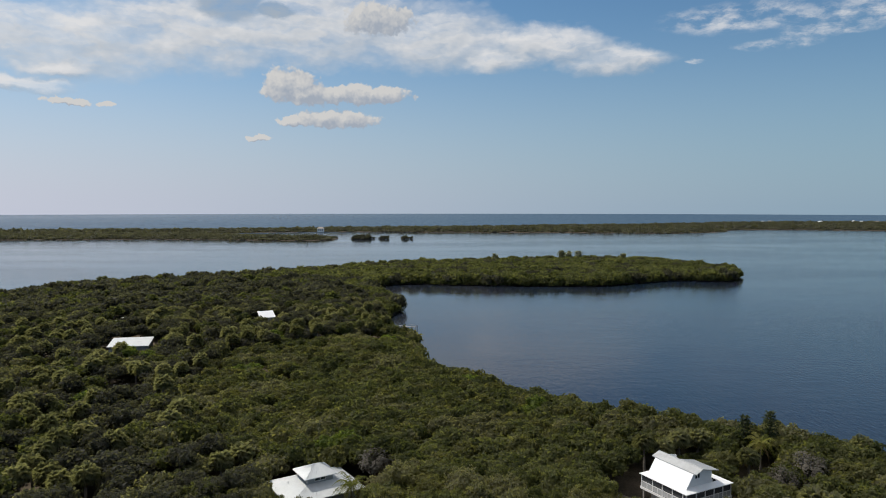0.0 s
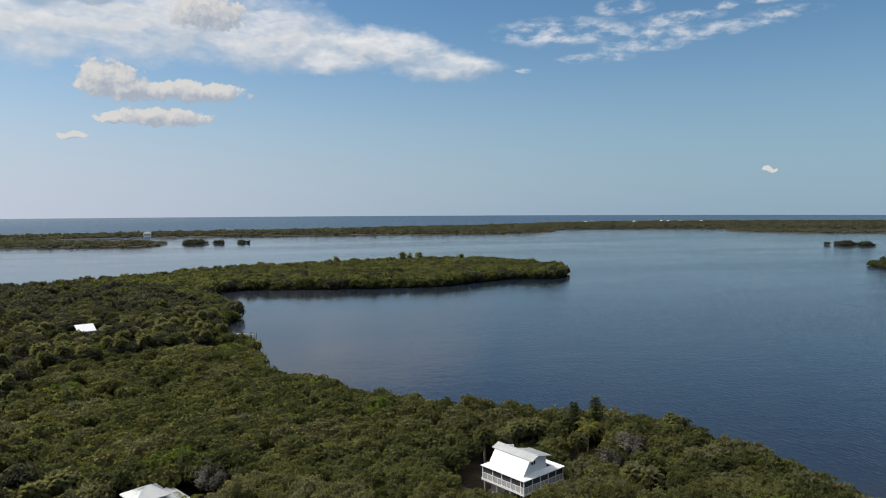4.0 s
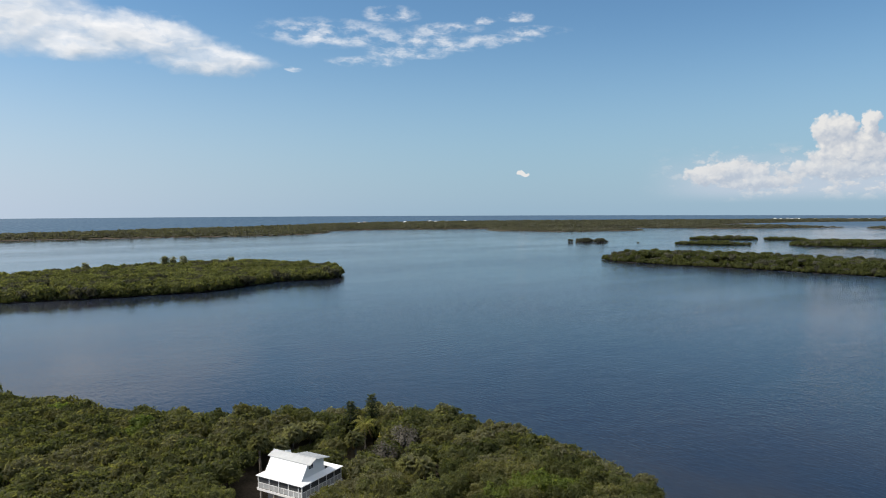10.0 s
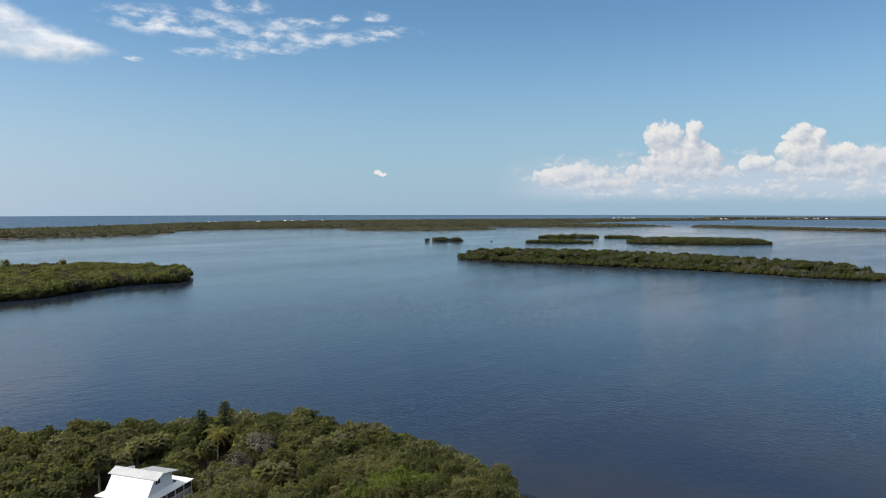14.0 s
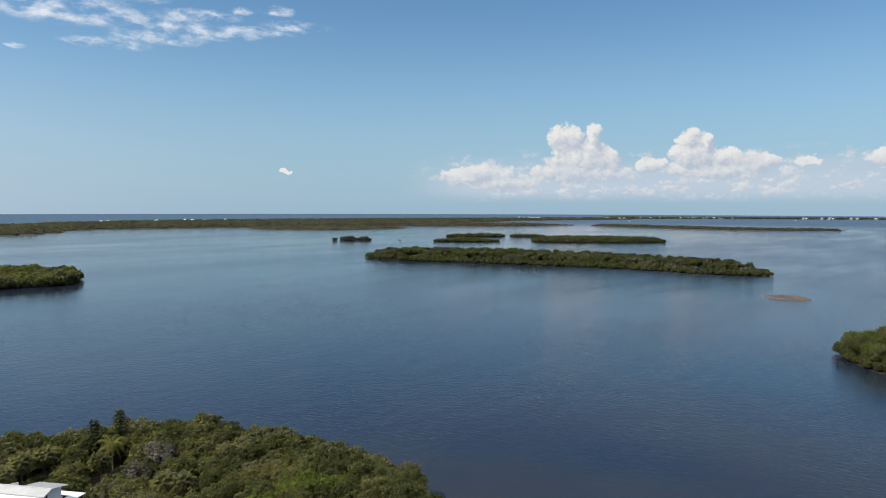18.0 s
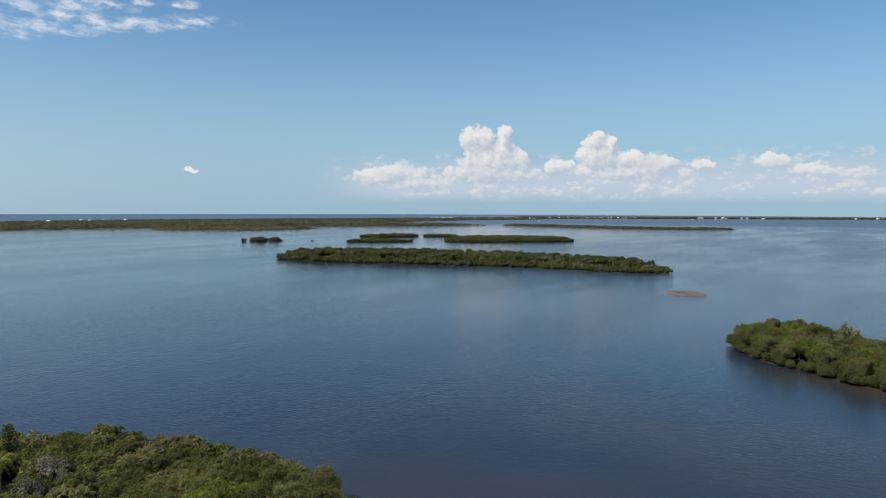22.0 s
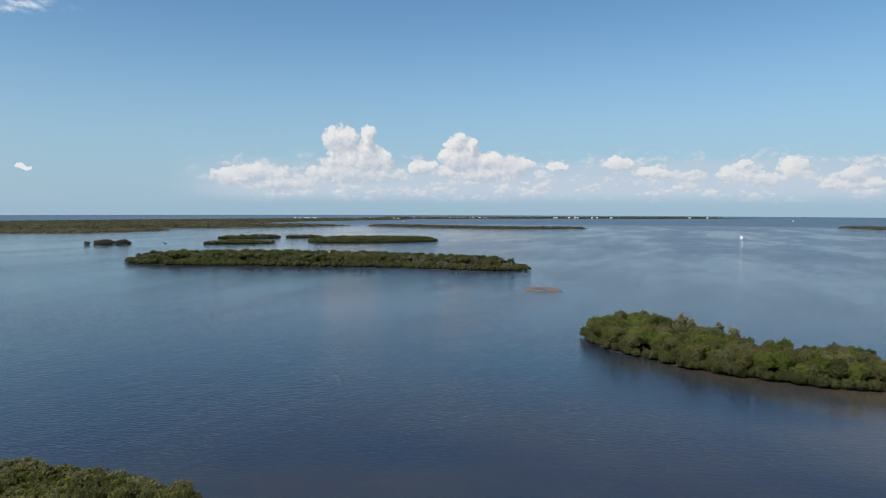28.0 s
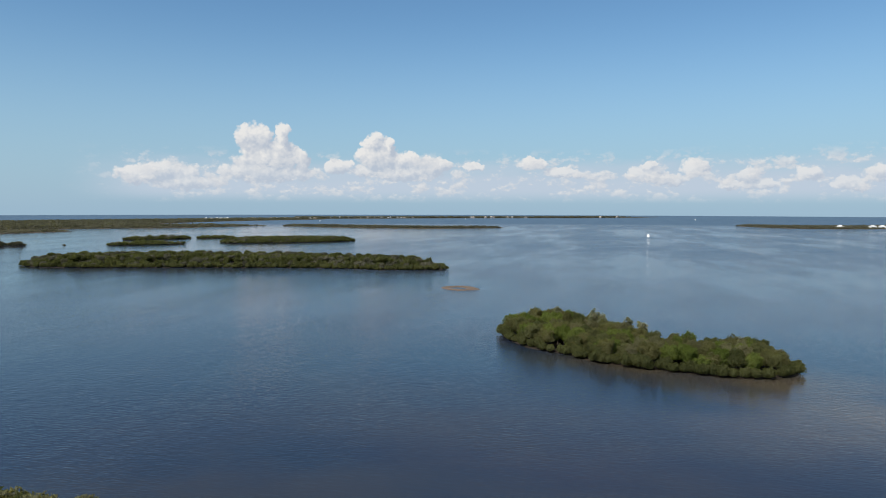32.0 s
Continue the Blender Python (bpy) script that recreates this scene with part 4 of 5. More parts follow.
def frond(bm, a, lift, length, r, width=0.55):
    out = Vector((math.cos(a), math.sin(a), 0))
    side = Vector((-math.sin(a), math.cos(a), 0))
    pts = []
    for k in range(8):
        s = k / 7
        pts.append(out * length * s * (1 - 0.18 * s) + Vector((0, 0, lift * s * length - (0.75 + 0.3 * lift) * length * s * s * 0.85)))
    for k in range(7):
        p, q = pts[k], pts[k + 1]
        w = width * math.sin(math.pi * min(1, 0.25 + 0.75 * (k + 0.5) / 7)) + 0.12
        for sgn in (1, -1):
            for j in range(2):
                b0 = p.lerp(q, j / 2)
                b1 = p.lerp(q, j / 2 + 0.36)
                tip = b0.lerp(b1, 1.2) + side * sgn * w * r.uniform(0.85, 1.1) + out * 0.22 - Vector((0, 0, w * r.uniform(0.35, 0.7)))
                bm.faces.new([bm.verts.new(v) for v in (b0, b1, tip)])
        bm.faces.new([bm.verts.new(v) for v in (p - side * 0.03, p + side * 0.03, q + side * 0.02, q - side * 0.02)])


def coconut_palm(name_label, x, y, height, seed, turn=0.0):
    r = random.Random(seed)
    t = thing("coconut_palm", pose(x, y, 0.4, 0, 0, turn), name_label, "palm tree")
    part("trunk", tube(bmesh.new(), [(0, 0, 0), (0.25, 0, height * 0.35), (0.35, 0.1, height * 0.7), (0.3, 0.1, height)], [0.2, 0.15, 0.13, 0.14], 8), BARK_PALM, t)
    for i in range(18):
        bm = bmesh.new()
        frond(bm, i * 2.399, 1.25 - 1.35 * i / 18 + r.uniform(-0.1, 0.1), r.uniform(3.0, 4.0), r, 0.7)
        f = part("frond", bm, LEAF_COCO, t)
        f.location = (0.3, 0.1, height)
    for i in range(5):
        bm = bmesh.new()
        frond(bm, i * 1.3 + 0.4, -0.45, r.uniform(1.9, 2.4), r, 0.4)
        f = part("frond", bm, LEAF_DRY, t, "brown dying frond")
        f.location = (0.3, 0.1, height)
    return t


def leafy(name, v, f, material, parent):
    ob = new(name, tidy(mesh_of(name, v, f, [material])))
    ob.parent = parent
    return ob


def norfolk_pine(x, y, height, seed):
    rg = np.random.default_rng(seed)
    t = thing("norfolk_pine", pose(x, y, 0.4), "dark narrow conifer with tiered branches", "conifer", "dark conifers by the water")
    part("trunk", tube(bmesh.new(), [(0, 0, 0), (0, 0, height * 0.5), (0, 0, height)], [0.17, 0.11, 0.03], 7), BARK, t)
    P, D = [], []
    z = 2.2
    while z < height:
        reach = 0.55 + 1.95 * (1 - z / height) ** 0.6
        for k in range(7):
            a = k * 0.8976 + z
            for s in np.linspace(0.15, 1, 7):
                P.append((reach * s * math.cos(a), reach * s * math.sin(a), z + 0.22 * s * s))
                D.append((0.3 * math.cos(a), 0.3 * math.sin(a), 1))
        z += 0.62
    P, D = np.array(P), np.array(D)
    P = P + rg.normal(0, 0.07, P.shape)
    v, f = leaf_quads(P, D, 0.42, rg)
    leafy("crown", v, f, LEAF_PINE, t)


def feather_tree(x, y, height, width, seed, leaf, material=None, label="feathery grey-green casuarina rising above the mangroves"):
    rg = np.random.default_rng(seed)
    t = thing("casuarina_tree", pose(x, y, 0.3), label, "tree", "casuarinas over the mangroves")
    part("trunk", tube(bmesh.new(), [(0, 0, 0), (0.2, 0.1, height * 0.5), (0.1, 0.2, height * 0.96)], [0.2, 0.13, 0.03], 6), BARK, t)
    plumes = 9
    tips = np.stack([width * 0.8 * rg.uniform(-1, 1, plumes), width * 0.8 * rg.uniform(-1, 1, plumes), height * rg.uniform(0.72, 1.0, plumes)], 1)
    tips[0] = (0.1, 0.2, height)
    n = int(760 * (0.55 / leaf) ** 1.4)
    which, s = rg.integers(0, plumes, n), rg.uniform(0.0, 1.0, n)
    root = np.array([0.1, 0.1, height * 0.4])
    P = root + (tips[which] - root) * s[:, None] + rg.normal(0, 1, (n, 3)) * (0.12 * width + 0.28 * width * np.sin(np.pi * s) ** 0.7)[:, None] * np.array([1, 1, 0.6])
    D = P - np.array([0, 0, height * 0.4])
    D = D / np.maximum(np.linalg.norm(D, axis=1), 0.1)[:, None]
    v, f = leaf_quads(P, D, leaf, rg, 1.9)
    leafy("crown", v, f, material or LEAF_CASUARINA, t)


def grey_tree(x, y, height, radius, seed):
    """A thinly leaved grey tree: bare twigs show."""
    r = random.Random(seed)
    rg = np.random.default_rng(seed)
    t = thing("sparse_tree", pose(x, y, 0.4), "grey half-bare tree with many fine twigs", "tree")
    bm = bmesh.new()
    tube(bm, [(0, 0, 0), (0.1, 0, height * 0.45)], [0.2, 0.15], 6)
    tips = []
    for k in range(26):
        a, e = r.uniform(0, 6.28), r.uniform(0.15, 1.5)
        tip = Vector((radius * math.cos(a) * math.cos(e), radius * math.sin(a) * math.cos(e), height * 0.5 + (height * 0.5) * math.sin(e)))
        m_ = tip * 0.55 + Vector((r.uniform(-0.3, 0.3), r.uniform(-0.3, 0.3), height * 0.22))
        tube(bm, [(0.1, 0, height * 0.42), m_, tip], [0.08, 0.05, 0.015], 4)
        tips.append(tip)
    part("limb", bm, TWIG, t)
    n = 1700
    base = np.array([tips[i][:] for i in rg.integers(0, len(tips), n)])
    P = base * rg.uniform(0.72, 1.04, n)[:, None] + rg.normal(0, 0.35, (n, 3))
    P[:, 2] = np.maximum(P[:, 2], height * 0.35)
    v, f = leaf_quads(P, P - np.array([0, 0, height * 0.4]), 0.17, rg, 2.4)
    leafy("crown", v, f, LEAF_GREY, t)


LEAF_GREY = leaf_material("grey_twigs", (0.050, 0.044, 0.033), (0.082, 0.071, 0.055), (0.119, 0.106, 0.084), trans=0.1)

palms = [sabal_palm(h, i) for i, h in enumerate((3.9, 4.6, 5.4))]
spots = [(36, 123.5, 2), (39.5, 124.5, 1), (43.5, 127, 1), (47, 127.5, 1), (49, 129, 0), (55.5, 102, 0), (57.5, 100, 0), (53, 118.5, 1), (-70, 109, 1), (-67, 112, 0), (-59, 108, 1), (-71, 114, 1), (-64, 109.5, 0), (-39, 115, 1), (-37, 118, 1), (76, 124, 0)]
rp = random.Random(77)
up_ids = [i for i in range(len(dist)) if high[i] and 130 < dist[i] < 300 and min(math.hypot(main_xy[i, 0] - q[0], main_xy[i, 1] - q[1]) for q in ((-108, 226), (-106, 218), (-104, 210), (-128, 268), (-75, 276), (-73, 268))) > 9]
for i in rp.sample(up_ids, 150):
    spots.append((main_xy[i, 0] + 1.5, main_xy[i, 1] + 1.2, 2))
firsts = [True] * 3
for x, y, k in spots:
    far_off = math.hypot(x, y) > 135
    s = rp.uniform(1.15, 1.45) if far_off else rp.uniform(1.15, 1.35)
    m = pose(x, y, 0.4, rp.uniform(-3, 3), rp.uniform(-3, 3), rp.uniform(0, 360)) @ Matrix.Diagonal((s, s, s, 1))
    if firsts[k]:
        firsts[k] = False
        palms[k].matrix_basis = m
    else:
        copy_thing(palms[k], m).matrix_basis = m
coconut_palm("bright yellow-green coconut palm with brown lower fronds", -15.8, 106.4, 5.6, 3)
coconut_palm("tall coconut palm with pale drooping fronds", 57, 123.3, 6.6, 4, 40)
coconut_palm("young yellow-green coconut palm among the trees", -6.3, 104.5, 3.9, 5, 80)
norfolk_pine(56.3, 128.6, 10.2, 1)
norfolk_pine(61.5, 129.4, 10.5, 2)
grey_tree(60.5, 113.5, 8.2, 4.6, 6)
grey_tree(54.5, 109.5, 7.0, 3.4, 16)
grey_tree(-13, 118, 6.8, 3.2, 8)
for x, y, h, w, k, lf in [(98, 596, 12.0, 3.4, 1, 0.8), (114, 598, 11.6, 3.0, 2, 0.8), (106, 602, 10.8, 3.0, 3, 0.8), (150, 590, 10.0, 2.6, 4, 0.8), (40, 582, 10.2, 2.6, 5, 0.8), (271, 5, 10.6, 1.9, 6, 0.6), (268, 2, 9.4, 1.6, 7, 0.6), (259, -7, 9.8, 1.7, 8, 0.6), (253, -12, 8.9, 1.5, 9, 0.6), (286, 20, 8.8, 1.8, 10, 0.6)]:
    feather_tree(x, y, h, w, k, lf)


# ---- the house on piles ----
def seams(parent, a0, a1, b0, b1, count):
    """Raised seams of a metal roof: from points on edge a to points on edge b."""
    a0, a1, b0, b1 = (Vector(v) for v in (a0, a1, b0, b1))
    for i in range(count):
        s = (i + 0.5) / count
        p, q = a0.lerp(a1, s), b0.lerp(b1, s)
        bm = bmesh.new()
        tube(bm, [p + Vector((0, 0, 0.02)), q + Vector((0, 0, 0.02))], [0.022, 0.022], 4)
        part("seam", bm, parent.data.materials[0], parent)


def window(parent, x0, x1, y, z0, z1, face=-1):
    """A two-light window in a wall that faces along y."""
    bm = bmesh.new()
    t = 0.08
    for a in ((x0 - t, x1 + t, z1, z1 + t), (x0 - t, x1 + t, z0 - t, z0), (x0 - t, x0, z0, z1), (x1, x1 + t, z0, z1), ((x0 + x1) / 2 - 0.04, (x0 + x1) / 2 + 0.04, z0, z1)):
        box(bm, a[0], a[1], y + face * 0.06, y - face * 0.02, a[2], a[3])
    w = part("window", bm, WHITE, parent)
    mid_x = (x0 + x1) / 2
    for a, b in ((x0, mid_x - 0.04), (mid_x + 0.04, x1)):
        part("pane", boxed(a, b, min(y, y + face * 0.02), max(y, y + face * 0.02), z0, z1), PANE, w)


def pile_house():
    h = thing("pile_house", pose(37.07, 104.45, 0, 0, 0, 28.2), "white two-storey wooden house on piles with a screened porch", "house")
    W, D = 10.6, 10.25
    for x in (0.4, 3.0, 5.4, 7.8, 10.2):
        for y in (0.4, 3.4, 6.5, 9.5):
            part("pile", boxed(x - 0.15, x + 0.15, y - 0.15, y + 0.15, 0.2, 2.66, bevel=0.02), PILE, h)
    part("storage_wall", boxed(0.9, 3.4, 5.2, 8.4, 0.3, 2.64), GREYWALL, h, "grey boarded store under the house")
    part("porch_floor", boxed(0.22, W - 0.22, 0.22, D - 0.22, 2.66, 2.98), DECK, h)
    for a in ((0.12, 0.2, 0.12, D - 0.12), (W - 0.2, W - 0.12, 0.12, D - 0.12), (0.2, W - 0.2, 0.12, 0.2), (0.2, W - 0.2, D - 0.2, D - 0.12)):
        part("rim_board", boxed(*a, 2.62, 3.02), WHITE, h)
    part("wall", boxed(2.3, 8.3, 2.2, 8.0, 2.99, 5.45), WHITE, h)
    ys, xs = (0.3, 1.0, 3.15, 5.3, 7.45, D - 0.3), (0.3, 2.4, 4.4, 6.4, 8.4, W - 0.3)
    for x in (0.3, W - 0.3):
        for y in ys:
            part("post", boxed(x - 0.08, x + 0.08, y - 0.08, y + 0.08, 3.0, 5.1), WHITE, h)
        for y0, y1 in zip(ys, ys[1:]):
            part("screen", boxed(x - 0.015, x + 0.015, y0 + 0.09, y1 - 0.09, 4.02, 5.06), SCREEN, h, "dark insect screen")
            rl = part("railing", boxed(x - 0.06, x + 0.06, y0 + 0.09, y1 - 0.09, 3.9, 4.01), WHITE, h)
            mid_y = (y0 + y1) / 2
            for p, q in ((y0 + 0.1, mid_y - 0.05), (mid_y + 0.05, y1 - 0.1)):
                part("panel", boxed(x - 0.02, x + 0.02, p, q, 3.06, 3.9), LATTICE, rl, "pale grey lattice panel")
            part("stile", boxed(x - 0.05, x + 0.05, mid_y - 0.05, mid_y + 0.05, 3.03, 3.9), WHITE, rl)
    for y in (0.3, D - 0.3):
        for x in xs[1:-1]:
            part("post", boxed(x - 0.08, x + 0.08, y - 0.08, y + 0.08, 3.0, 5.1), WHITE, h)
        for x0, x1 in zip(xs, xs[1:]):
            part("screen", boxed(x0 + 0.09, x1 - 0.09, y - 0.015, y + 0.015, 4.02, 5.06), SCREEN, h, "dark insect screen")
            rl = part("railing", boxed(x0 + 0.09, x1 - 0.09, y - 0.06, y + 0.06, 3.9, 4.01), WHITE, h)
            mid_x = (x0 + x1) / 2
            for p, q in ((x0 + 0.1, mid_x - 0.05), (mid_x + 0.05, x1 - 0.1)):
                part("panel", boxed(p, q, y - 0.02, y + 0.02, 3.06, 3.9), LATTICE, rl, "pale grey lattice panel")
            part("stile", boxed(mid_x - 0.05, mid_x + 0.05, y - 0.05, y + 0.05, 3.03, 3.9), WHITE, rl)
    # porch roof: four low slopes round the upper storey
    o = [(0, 0, 5.2), (W, 0, 5.2), (W, D, 5.2), (0, D, 5.2)]
    n_ = [(1.2, 1.3, 5.56), (8.6, 1.3, 5.56), (8.6, 8.9, 5.56), (1.2, 8.9, 5.56)]
    for i in range(4):
        j = (i + 1) % 4
        part("porch_roof", slab([o[i], o[j], n_[j], n_[i]], 0.12), ROOF_WHITE, h)
    # upper storey
    prof = [(1.25, 5.45), (2.72, 7.72), (4.0, 8.25), (7.0, 7.62), (7.0, 5.45)]
    for y, t in ((1.35, 0.12), (8.75, 0.12)):
        bm = bmesh.new()
        a = [bm.verts.new((x, y, z)) for x, z in prof]
        b = [bm.verts.new((x, y + t, z)) for x, z in prof]
        bm.faces.new(a)
        bm.faces.new(b[::-1])
        for i in range(5):
            bm.faces.new((a[i], b[i], b[(i + 1) % 5], a[(i + 1) % 5]))
        bmesh.ops.recalc_face_normals(bm, faces=bm.faces[:])
        g = part("gable_wall", bm, WHITE, h)
        if y < 2:
            window(g, 3.25, 4.25, y, 6.75, 7.5)
    part("dormer_wall", boxed(6.86, 6.98, 1.48, 5.3, 5.5, 7.6), WHITE, h)
    part("steep_roof", slab([(1.0, 1.0, 5.52), (2.62, 1.0, 7.86), (2.62, 9.2, 7.86), (1.0, 9.2, 5.52)][::-1], 0.14), ROOF_WHITE, h)
    part("steep_roof", slab([(5.5, 5.3, 7.86), (7.2, 5.3, 5.52), (7.2, 9.2, 5.52), (5.5, 9.2, 7.86)], 0.14), ROOF_WHITE, h)
    up1 = part("upper_roof", slab([(2.5, 0.4, 7.88), (4.0, 0.4, 8.48), (4.0, 9.9, 8.48), (2.5, 9.9, 7.88)], 0.12), ROOF_METAL, h, "ribbed galvanised upper roof")
    up2 = part("upper_roof", slab([(4.0, 0.4, 8.48), (7.5, 0.4, 7.78), (7.5, 5.5, 7.78), (4.0, 5.5, 8.48)], 0.12), ROOF_METAL, h, "ribbed galvanised dormer roof")
    up3 = part("upper_roof", slab([(4.0, 5.5, 8.48), (5.5, 5.5, 7.88), (5.5, 9.9, 7.88), (4.0, 9.9, 8.48)], 0.12), ROOF_METAL, h, "ribbed galvanised upper roof")
    seams(up1, (2.5, 0.4, 7.88), (2.5, 9.9, 7.88), (4.0, 0.4, 8.48), (4.0, 9.9, 8.48), 20)
    seams(up2, (4.0, 0.4, 8.48), (4.0, 5.5, 8.48), (7.5, 0.4, 7.78), (7.5, 5.5, 7.78), 11)
    part("ridge_cap", tube(bmesh.new(), [(4.0, 0.38, 8.5), (4.0, 9.92, 8.5)], [0.09, 0.09], 6), ROOF_METAL, h)
    part("step", boxed(0.5, 1.6, -0.2, 0.1, 0.2, 0.6), DECK, h)


pile_house()


def hip_house():
    h = thing("hip_house", pose(-22.0, 110.6, 0, 0, 0, 33), "low grey house with a pale metal hip roof and raised lantern", "house")
    part("wall", boxed(-5.7, 5.7, -4.7, 4.7, 0.3, 4.1), GREYWALL, h)
    o = [(-6.6, -5.6, 4.2), (6.6, -5.6, 4.2), (6.6, 5.6, 4.2), (-6.6, 5.6, 4.2)]
    i_ = [(-2.3, -2.3, 5.45), (2.3, -2.3, 5.45), (2.3, 2.3, 5.45), (-2.3, 2.3, 5.45)]
    for k in range(4):
        j = (k + 1) % 4
        r = part("main_roof", slab([o[k], o[j], i_[j], i_[k]], 0.14), ROOF_PALE, h, "pale ribbed metal roof")
        seams(r, o[k], o[j], i_[k], i_[j], 16)
    for a in ((-2.2, 2.2, -2.2, -2.08), (-2.2, 2.2, 2.08, 2.2), (-2.2, -2.08, -2.08, 2.08), (2.08, 2.2, -2.08, 2.08)):
        w = part("lantern_wall", boxed(*a, 5.2, 6.5), GREYWALL, h)
        if a[2] == -2.2:
            window(w, -0.9, 0.9, -2.2, 5.75, 6.25)
    e = [(-2.85, -2.85, 6.5), (2.85, -2.85, 6.5), (2.85, 2.85, 6.5), (-2.85, 2.85, 6.5)]
    t = [(-0.2, 0, 7.75), (0.8, 0, 7.75)]
    for k, tri in enumerate(([e[0], e[1], t[1], t[0]], [e[1], e[2], t[1]], [e[2], e[3], t[0], t[1]], [e[3], e[0], t[0]])):
        r = part("lantern_roof", slab(tri, 0.12), ROOF_PALE, h, "pale ribbed metal roof of the lantern")
        top = tri[2:] if len(tri) == 4 else [tri[2], tri[2]]
        seams(r, tri[0], tri[1], top[-1], top[0], 10)
    for x, y, z in ((-4.2, 1.2, 4.9), (3.4, -3.2, 5.0)):
        part("vent_pipe", tube(bmesh.new(), [(x, y, z - 0.3), (x, y, z + 0.35)], [0.07, 0.07], 6), GREYWALL, h)


hip_house()


def shed(x, y, turn, w, d, z0, z1, wall_mat, roof_mat, label, gable=False):
    h = thing("shed", pose(x, y, 0, 0, 0, turn), label, "shed")
    part("wall", boxed(-w / 2 + 0.4, w / 2 - 0.4, -d / 2 + 0.5, d / 2 - 0.4, 0.3, z0 - 0.12), wall_mat, h)
    if gable:
        for s in (-1, 1):
            c = [(-w / 2, s * d / 2, z0), (w / 2, s * d / 2, z0), (w / 2, 0, z1), (-w / 2, 0, z1)]
            part("roof", slab(c if s < 0 else c[::-1], 0.12), roof_mat, h)
    else:
        c = [(-w / 2, -d / 2, z0), (w / 2, -d / 2, z0), (w / 2, d / 2, z1), (-w / 2, d / 2, z1)]
        r = part("roof", slab(c, 0.12), roof_mat, h)
        seams(r, c[0], c[1], c[3], c[2], 12)
        part("back_wall", boxed(-w / 2 + 0.4, w / 2 - 0.4, d / 2 - 0.38, d / 2 - 0.26, z0 - 0.3, z1 - 0.2), wall_mat, h)


shed(-107.0, 228, 12, 13.0, 9.0, 3.9, 5.3, SHEDWALL, ROOF_PALE, "long blue-grey shed with a pale sloping metal roof")
shed(-128, 270, -20, 8.0, 4.5, 4.6, 5.6, GREYWALL, ROOF_WHITE, "small hut with a white metal roof among trees")
shed(-75, 280, 28, 6.5, 5.0, 4.8, 6.9, GREYWALL, ROOF_WHITE, "hut with a bright white sloping roof among trees")


# ---- pier, sandbar, boat ----
def pier():
    p = thing("pier", pose(-20.5, 281, 0, 0, 0, -24), "small weathered wooden pier on posts", "pier")
    for i in range(26):
        part("plank", boxed(0.32 * i, 0.32 * i + 0.29, -0.75, 0.75, 0.92, 0.98), DECK, p)
    for i in range(5):
        for s in (-0.7, 0.7):
            part("post", boxed(i * 2.0 + 0.1, i * 2.0 + 0.26, s - 0.08, s + 0.08, -0.8, 1.75 if i > 2 else 0.92), PILE, p)
    part("rail", boxed(4.0, 8.4, 0.62, 0.74, 1.62, 1.72), DECK, p)


pier()


def sandbar():
    out = loop_of([(419, 103), (424, 98), (428, 92), (425, 84), (414, 77), (407, 83), (404, 90), (410, 98)], per=5, rough=1.0, seed=31)
    c = out.mean(0)
    mid_ring = c + (out - c) * 0.78
    inn = c + (out - c) * np.array([0.42, 0.5]) + np.array([-1.0, 2.4])
    bm = bmesh.new()
    rings = [[bm.verts.new((x, y, z)) for x, y in ring] for ring, z in ((out, -0.1), (mid_ring, 0.65), (inn, -0.1))]
    k = len(out)
    for a, b in zip(rings, rings[1:]):
        for i in range(k):
            bm.faces.new((a[i], a[(i + 1) % k], b[(i + 1) % k], b[i]))
    bmesh.ops.recalc_face_normals(bm, faces=bm.faces[:])
    me = bpy.data.meshes.new("sandbar")
    bm.to_mesh(me)
    bm.free()
    me.materials.append(SAND_WET)
    tagged(new("sandbar", me), "low ring of brown wet sand round a pool", "sandbar", kind="structure")


sandbar()


def motor_boat():
    b = thing("motor_yacht", pose(1249, -65, 0, 0, 0, 7) @ Matrix.Diagonal((0.8, 0.8, 0.8, 1)), "white motor yacht under way with a raised bridge", "boat")
    bm = bmesh.new()
    st = [(-8, 2.3, 1.6), (-3, 2.6, 1.8), (3, 2.3, 2.1), (7, 1.0, 2.5), (8.6, 0.1, 2.7)]
    rings = []
    for x, w, z in st:
        rings.append([bm.verts.new(v) for v in ((x, -w, z), (x, -w * 0.8, -0.3), (x, w * 0.8, -0.3), (x, w, z))])
    for a, c in zip(rings, rings[1:]):
        for i in range(4):
            bm.faces.new((a[i], a[(i + 1) % 4], c[(i + 1) % 4], c[i]))
    bm.faces.new(rings[0])
    bm.faces.new(rings[-1][::-1])
    bmesh.ops.recalc_face_normals(bm, faces=bm.faces[:])
    part("hull", bm, WHITE, b)
    part("cabin", boxed(-5.5, 3.5, -2.0, 2.0, 1.7, 4.2, bevel=0.2), WHITE, b)
    part("window_band", boxed(-4.5, 3.56, -2.06, 2.06, 2.9, 3.6), PANE, b)
    part("bridge", boxed(-4.5, 1.0, -1.7, 1.7, 4.22, 6.3, bevel=0.2), WHITE, b)
    part("roof", boxed(-4.9, 1.6, -1.9, 1.9, 6.32, 6.5), WHITE, b)
    part("mast", tube(bmesh.new(), [(-2.2, 0, 6.5), (-2.5, 0, 9.6)], [0.14, 0.06], 6), WHITE, b)


motor_boat()


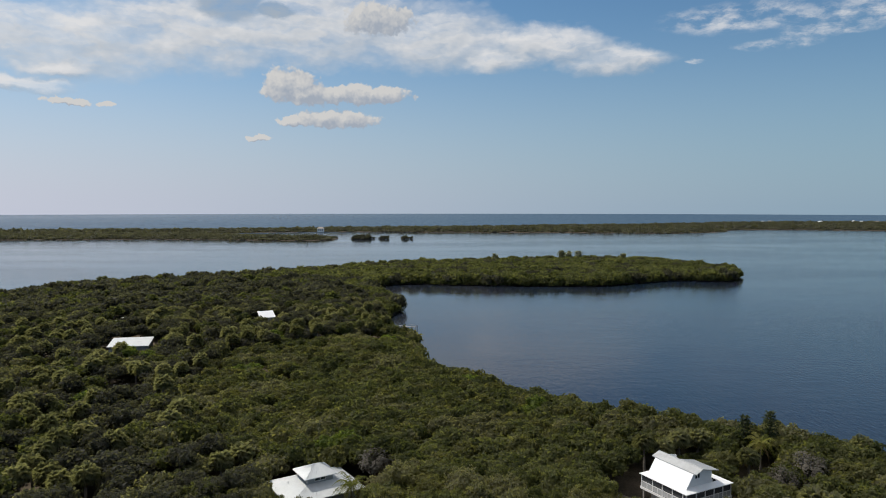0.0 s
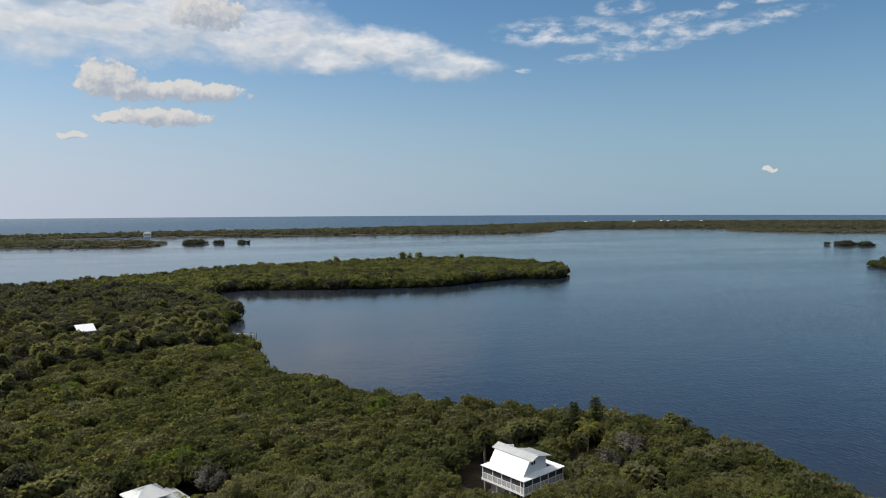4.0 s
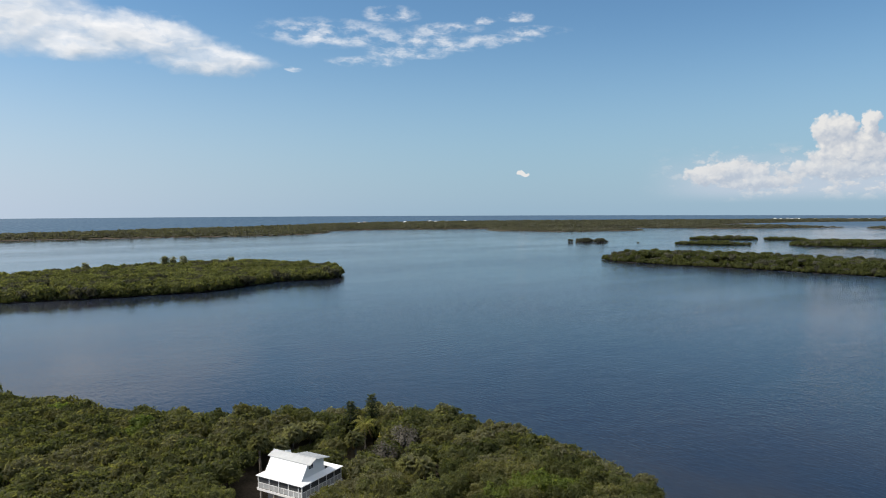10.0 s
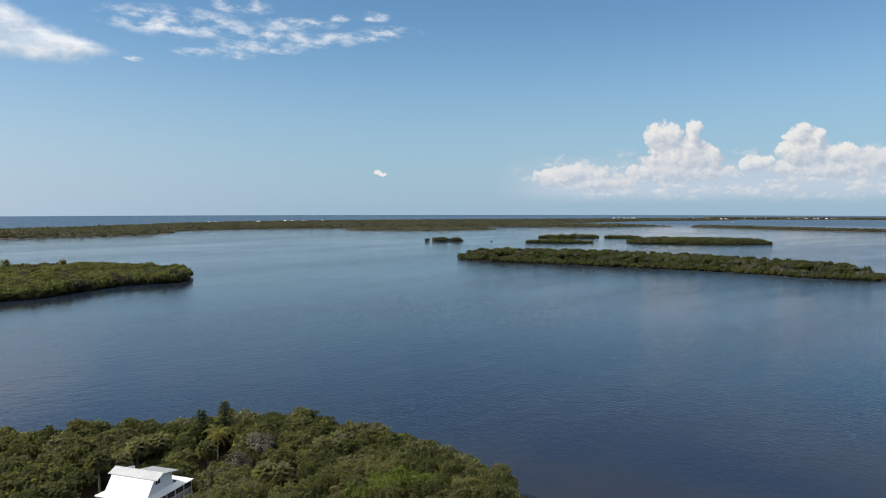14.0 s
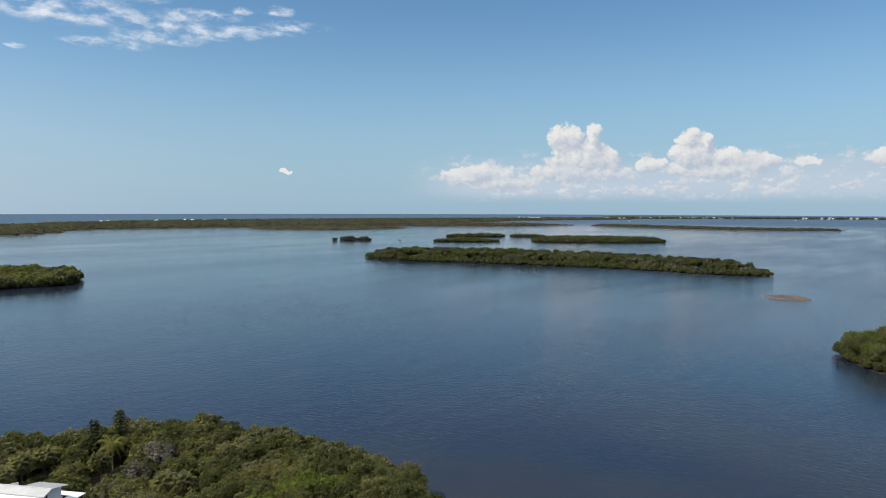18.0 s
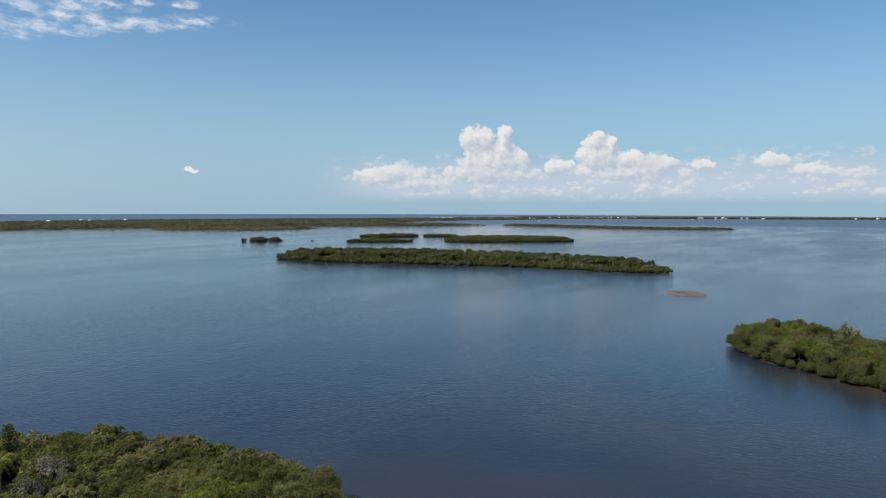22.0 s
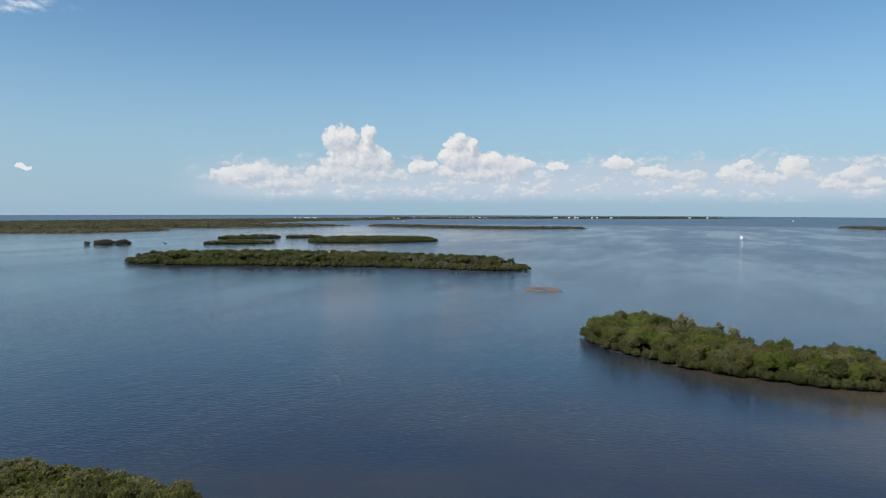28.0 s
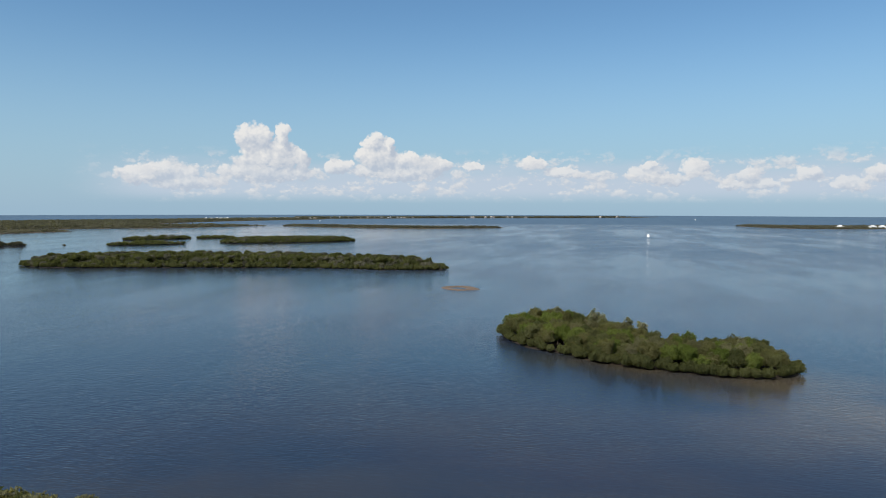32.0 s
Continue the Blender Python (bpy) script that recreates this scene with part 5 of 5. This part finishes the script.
def small_boat(x, y, turn):
    b = thing("motor_boat", pose(x, y, 0, 0, 0, turn), "small white motor boat far out on the water", "boat", "far boats")
    bm = bmesh.new()
    rings = [[bm.verts.new(v) for v in ((u, -w, z), (u, -w * 0.7, -0.3), (u, w * 0.7, -0.3), (u, w, z))] for u, w, z in ((-4.5, 1.4, 1.0), (0, 1.6, 1.1), (3, 1.1, 1.35), (4.8, 0.1, 1.6))]
    for a, c in zip(rings, rings[1:]):
        for i in range(4):
            bm.faces.new((a[i], a[(i + 1) % 4], c[(i + 1) % 4], c[i]))
    bm.faces.new(rings[0])
    bm.faces.new(rings[-1][::-1])
    bmesh.ops.recalc_face_normals(bm, faces=bm.faces[:])
    part("hull", bm, WHITE, b)
    part("cabin", boxed(-2.4, 1.4, -1.1, 1.1, 1.0, 2.9, bevel=0.15), WHITE, b)
    part("window_band", boxed(-2.0, 1.45, -1.14, 1.14, 1.9, 2.5), PANE, b)
    part("roof", boxed(-2.8, 1.8, -1.25, 1.25, 2.92, 3.05), WHITE, b)


for x, y, turn in ((3034, 634, 20), (2379, 1049, -40), (3179, -362, 75)):
    small_boat(x, y, turn)


def wake(turn, length, width, height):
    """A low ridge of water thrown up behind the yacht."""
    bm = bmesh.new()
    start = Vector((1241, -66, 0))
    way = Vector((-math.cos(radians(7 + turn)), -math.sin(radians(7 + turn)), 0))
    side = Vector((-way.y, way.x, 0))
    prev = None
    for i in range(31):
        s = i / 30
        c = start + way * length * s + side * 1.5 * noise.noise(Vector((i * 0.4, turn, 0)))
        h = height * (1 - s) ** 0.7 * (0.75 + 0.5 * noise.noise(Vector((i * 0.7, turn, 3))))
        w = width * (0.5 + s)
        row = [bm.verts.new(c + side * w + Vector((0, 0, -0.05))), bm.verts.new(c + Vector((0, 0, h))), bm.verts.new(c - side * w + Vector((0, 0, -0.05)))]
        if prev:
            for k in range(2):
                bm.faces.new((prev[k], prev[k + 1], row[k + 1], row[k]))
        prev = row
    bmesh.ops.recalc_face_normals(bm, faces=bm.faces[:])
    me = bpy.data.meshes.new("wake")
    bm.to_mesh(me)
    bm.free()
    me.materials.append(WATER)
    tagged(new("wake", me), "low spreading ridge of wake behind the yacht", "water", kind="structure")


for turn, length, width, height in ((9, 330, 4.0, 0.6), (-9, 330, 4.0, 0.6), (3, 300, 3.0, 0.4), (-3, 300, 3.0, 0.4)):
    wake(turn, length, width, height)


# ---- far houses ----
def far_house(x, y, turn, w, d, wall_h, wall_mat, roof_mat, label, group, z=0.5, hip=0.35):
    h = thing("far_house", pose(x, y, z, 0, 0, turn), label, "house", group)
    wl = part("wall", boxed(-w / 2, w / 2, -d / 2, d / 2, 0, wall_h), wall_mat, h)
    bm = bmesh.new()
    e = [bm.verts.new(v) for v in ((-w / 2 - 0.6, -d / 2 - 0.6, wall_h), (w / 2 + 0.6, -d / 2 - 0.6, wall_h), (w / 2 + 0.6, d / 2 + 0.6, wall_h), (-w / 2 - 0.6, d / 2 + 0.6, wall_h))]
    t = [bm.verts.new((-w * 0.25, 0, wall_h + d * hip)), bm.verts.new((w * 0.25, 0, wall_h + d * hip))]
    for q in ((e[0], e[1], t[1], t[0]), (e[1], e[2], t[1]), (e[2], e[3], t[0], t[1]), (e[3], e[0], t[0]), (e[3], e[2], e[1], e[0])):
        bm.faces.new(q)
    part("roof", bm, roof_mat, h)
    for k in range(3):
        part("window", boxed(-w * 0.36 + k * w * 0.27, -w * 0.36 + k * w * 0.27 + w * 0.16, -d / 2 - 0.05, -d / 2 + 0.02, wall_h * 0.45, wall_h * 0.8), PANE, wl)


fr = random.Random(99)
for x, y in ((921, 2020), (938, 2012), (1052, 1950), (1188, 2024), (1205, 2010), (1240, 1995), (1310, 1990)):
    far_house(x, y, fr.uniform(-30, 30), fr.uniform(9, 14), 9, fr.uniform(5, 7), WHITE, fr.choice((ROOF_PALE, ROOF_WHITE, ROOF_TAN)), "pale beach house among low woods", "beach houses")
far_house(-250, 1340, 10, 13, 9, 7.0, WHITE, ROOF_TAN, "lone house with a tan roof above the mangroves", "beach houses")
for i in range(64):
    s = i / 63
    if s < 0.6:
        az_, d_ = radians(57.5 + 14.0 * s + fr.uniform(-0.2, 0.2)), 3040 + fr.uniform(-60, 30)
        x, y = d_ * math.sin(az_), d_ * math.cos(az_)
    else:
        x, y = 2955 + 600 * (s - 0.6) + fr.uniform(-10, 10), 1255 - 830 * (s - 0.6)
    far_house(x, y, -90 + fr.uniform(-40, 40), fr.uniform(6, 14), 8, fr.uniform(2.6, 5.5), TOWN, fr.choice((ROOF_PALE, ROOF_WHITE, ROOF_TAN)), "pale building of a distant shore town", "shore town")
for i in range(10):
    s = fr.uniform(0, 1)
    x, y = 3290 + 520 * s, 720 - 780 * s
    far_house(x - 60, y - 20, -100 + fr.uniform(-30, 30), fr.uniform(8, 15), 10, fr.uniform(4, 7), TOWN, ROOF_TAN, "pale building on the hazy far shore", "far shore buildings")
for x, y in ((1925, -640), (1935, -665), (1905, -560), (1950, -690)):
    far_house(x, y, -70, 14, 10, 5.5, WHITE, ROOF_PALE, "pale house at the edge of an island", "island houses")


def beach(points, label):
    pl = loop_of(points, per=6, rough=3, seed=44)
    land("beach", pl, 0.9, SAND_DRY, label, 3.0)


beach([(850, 2101), (942, 2161), (1034, 2226), (1121, 2262), (1122, 2293), (1019, 2259), (927, 2194), (845, 2132)], "strip of pale beach sand on the barrier island")
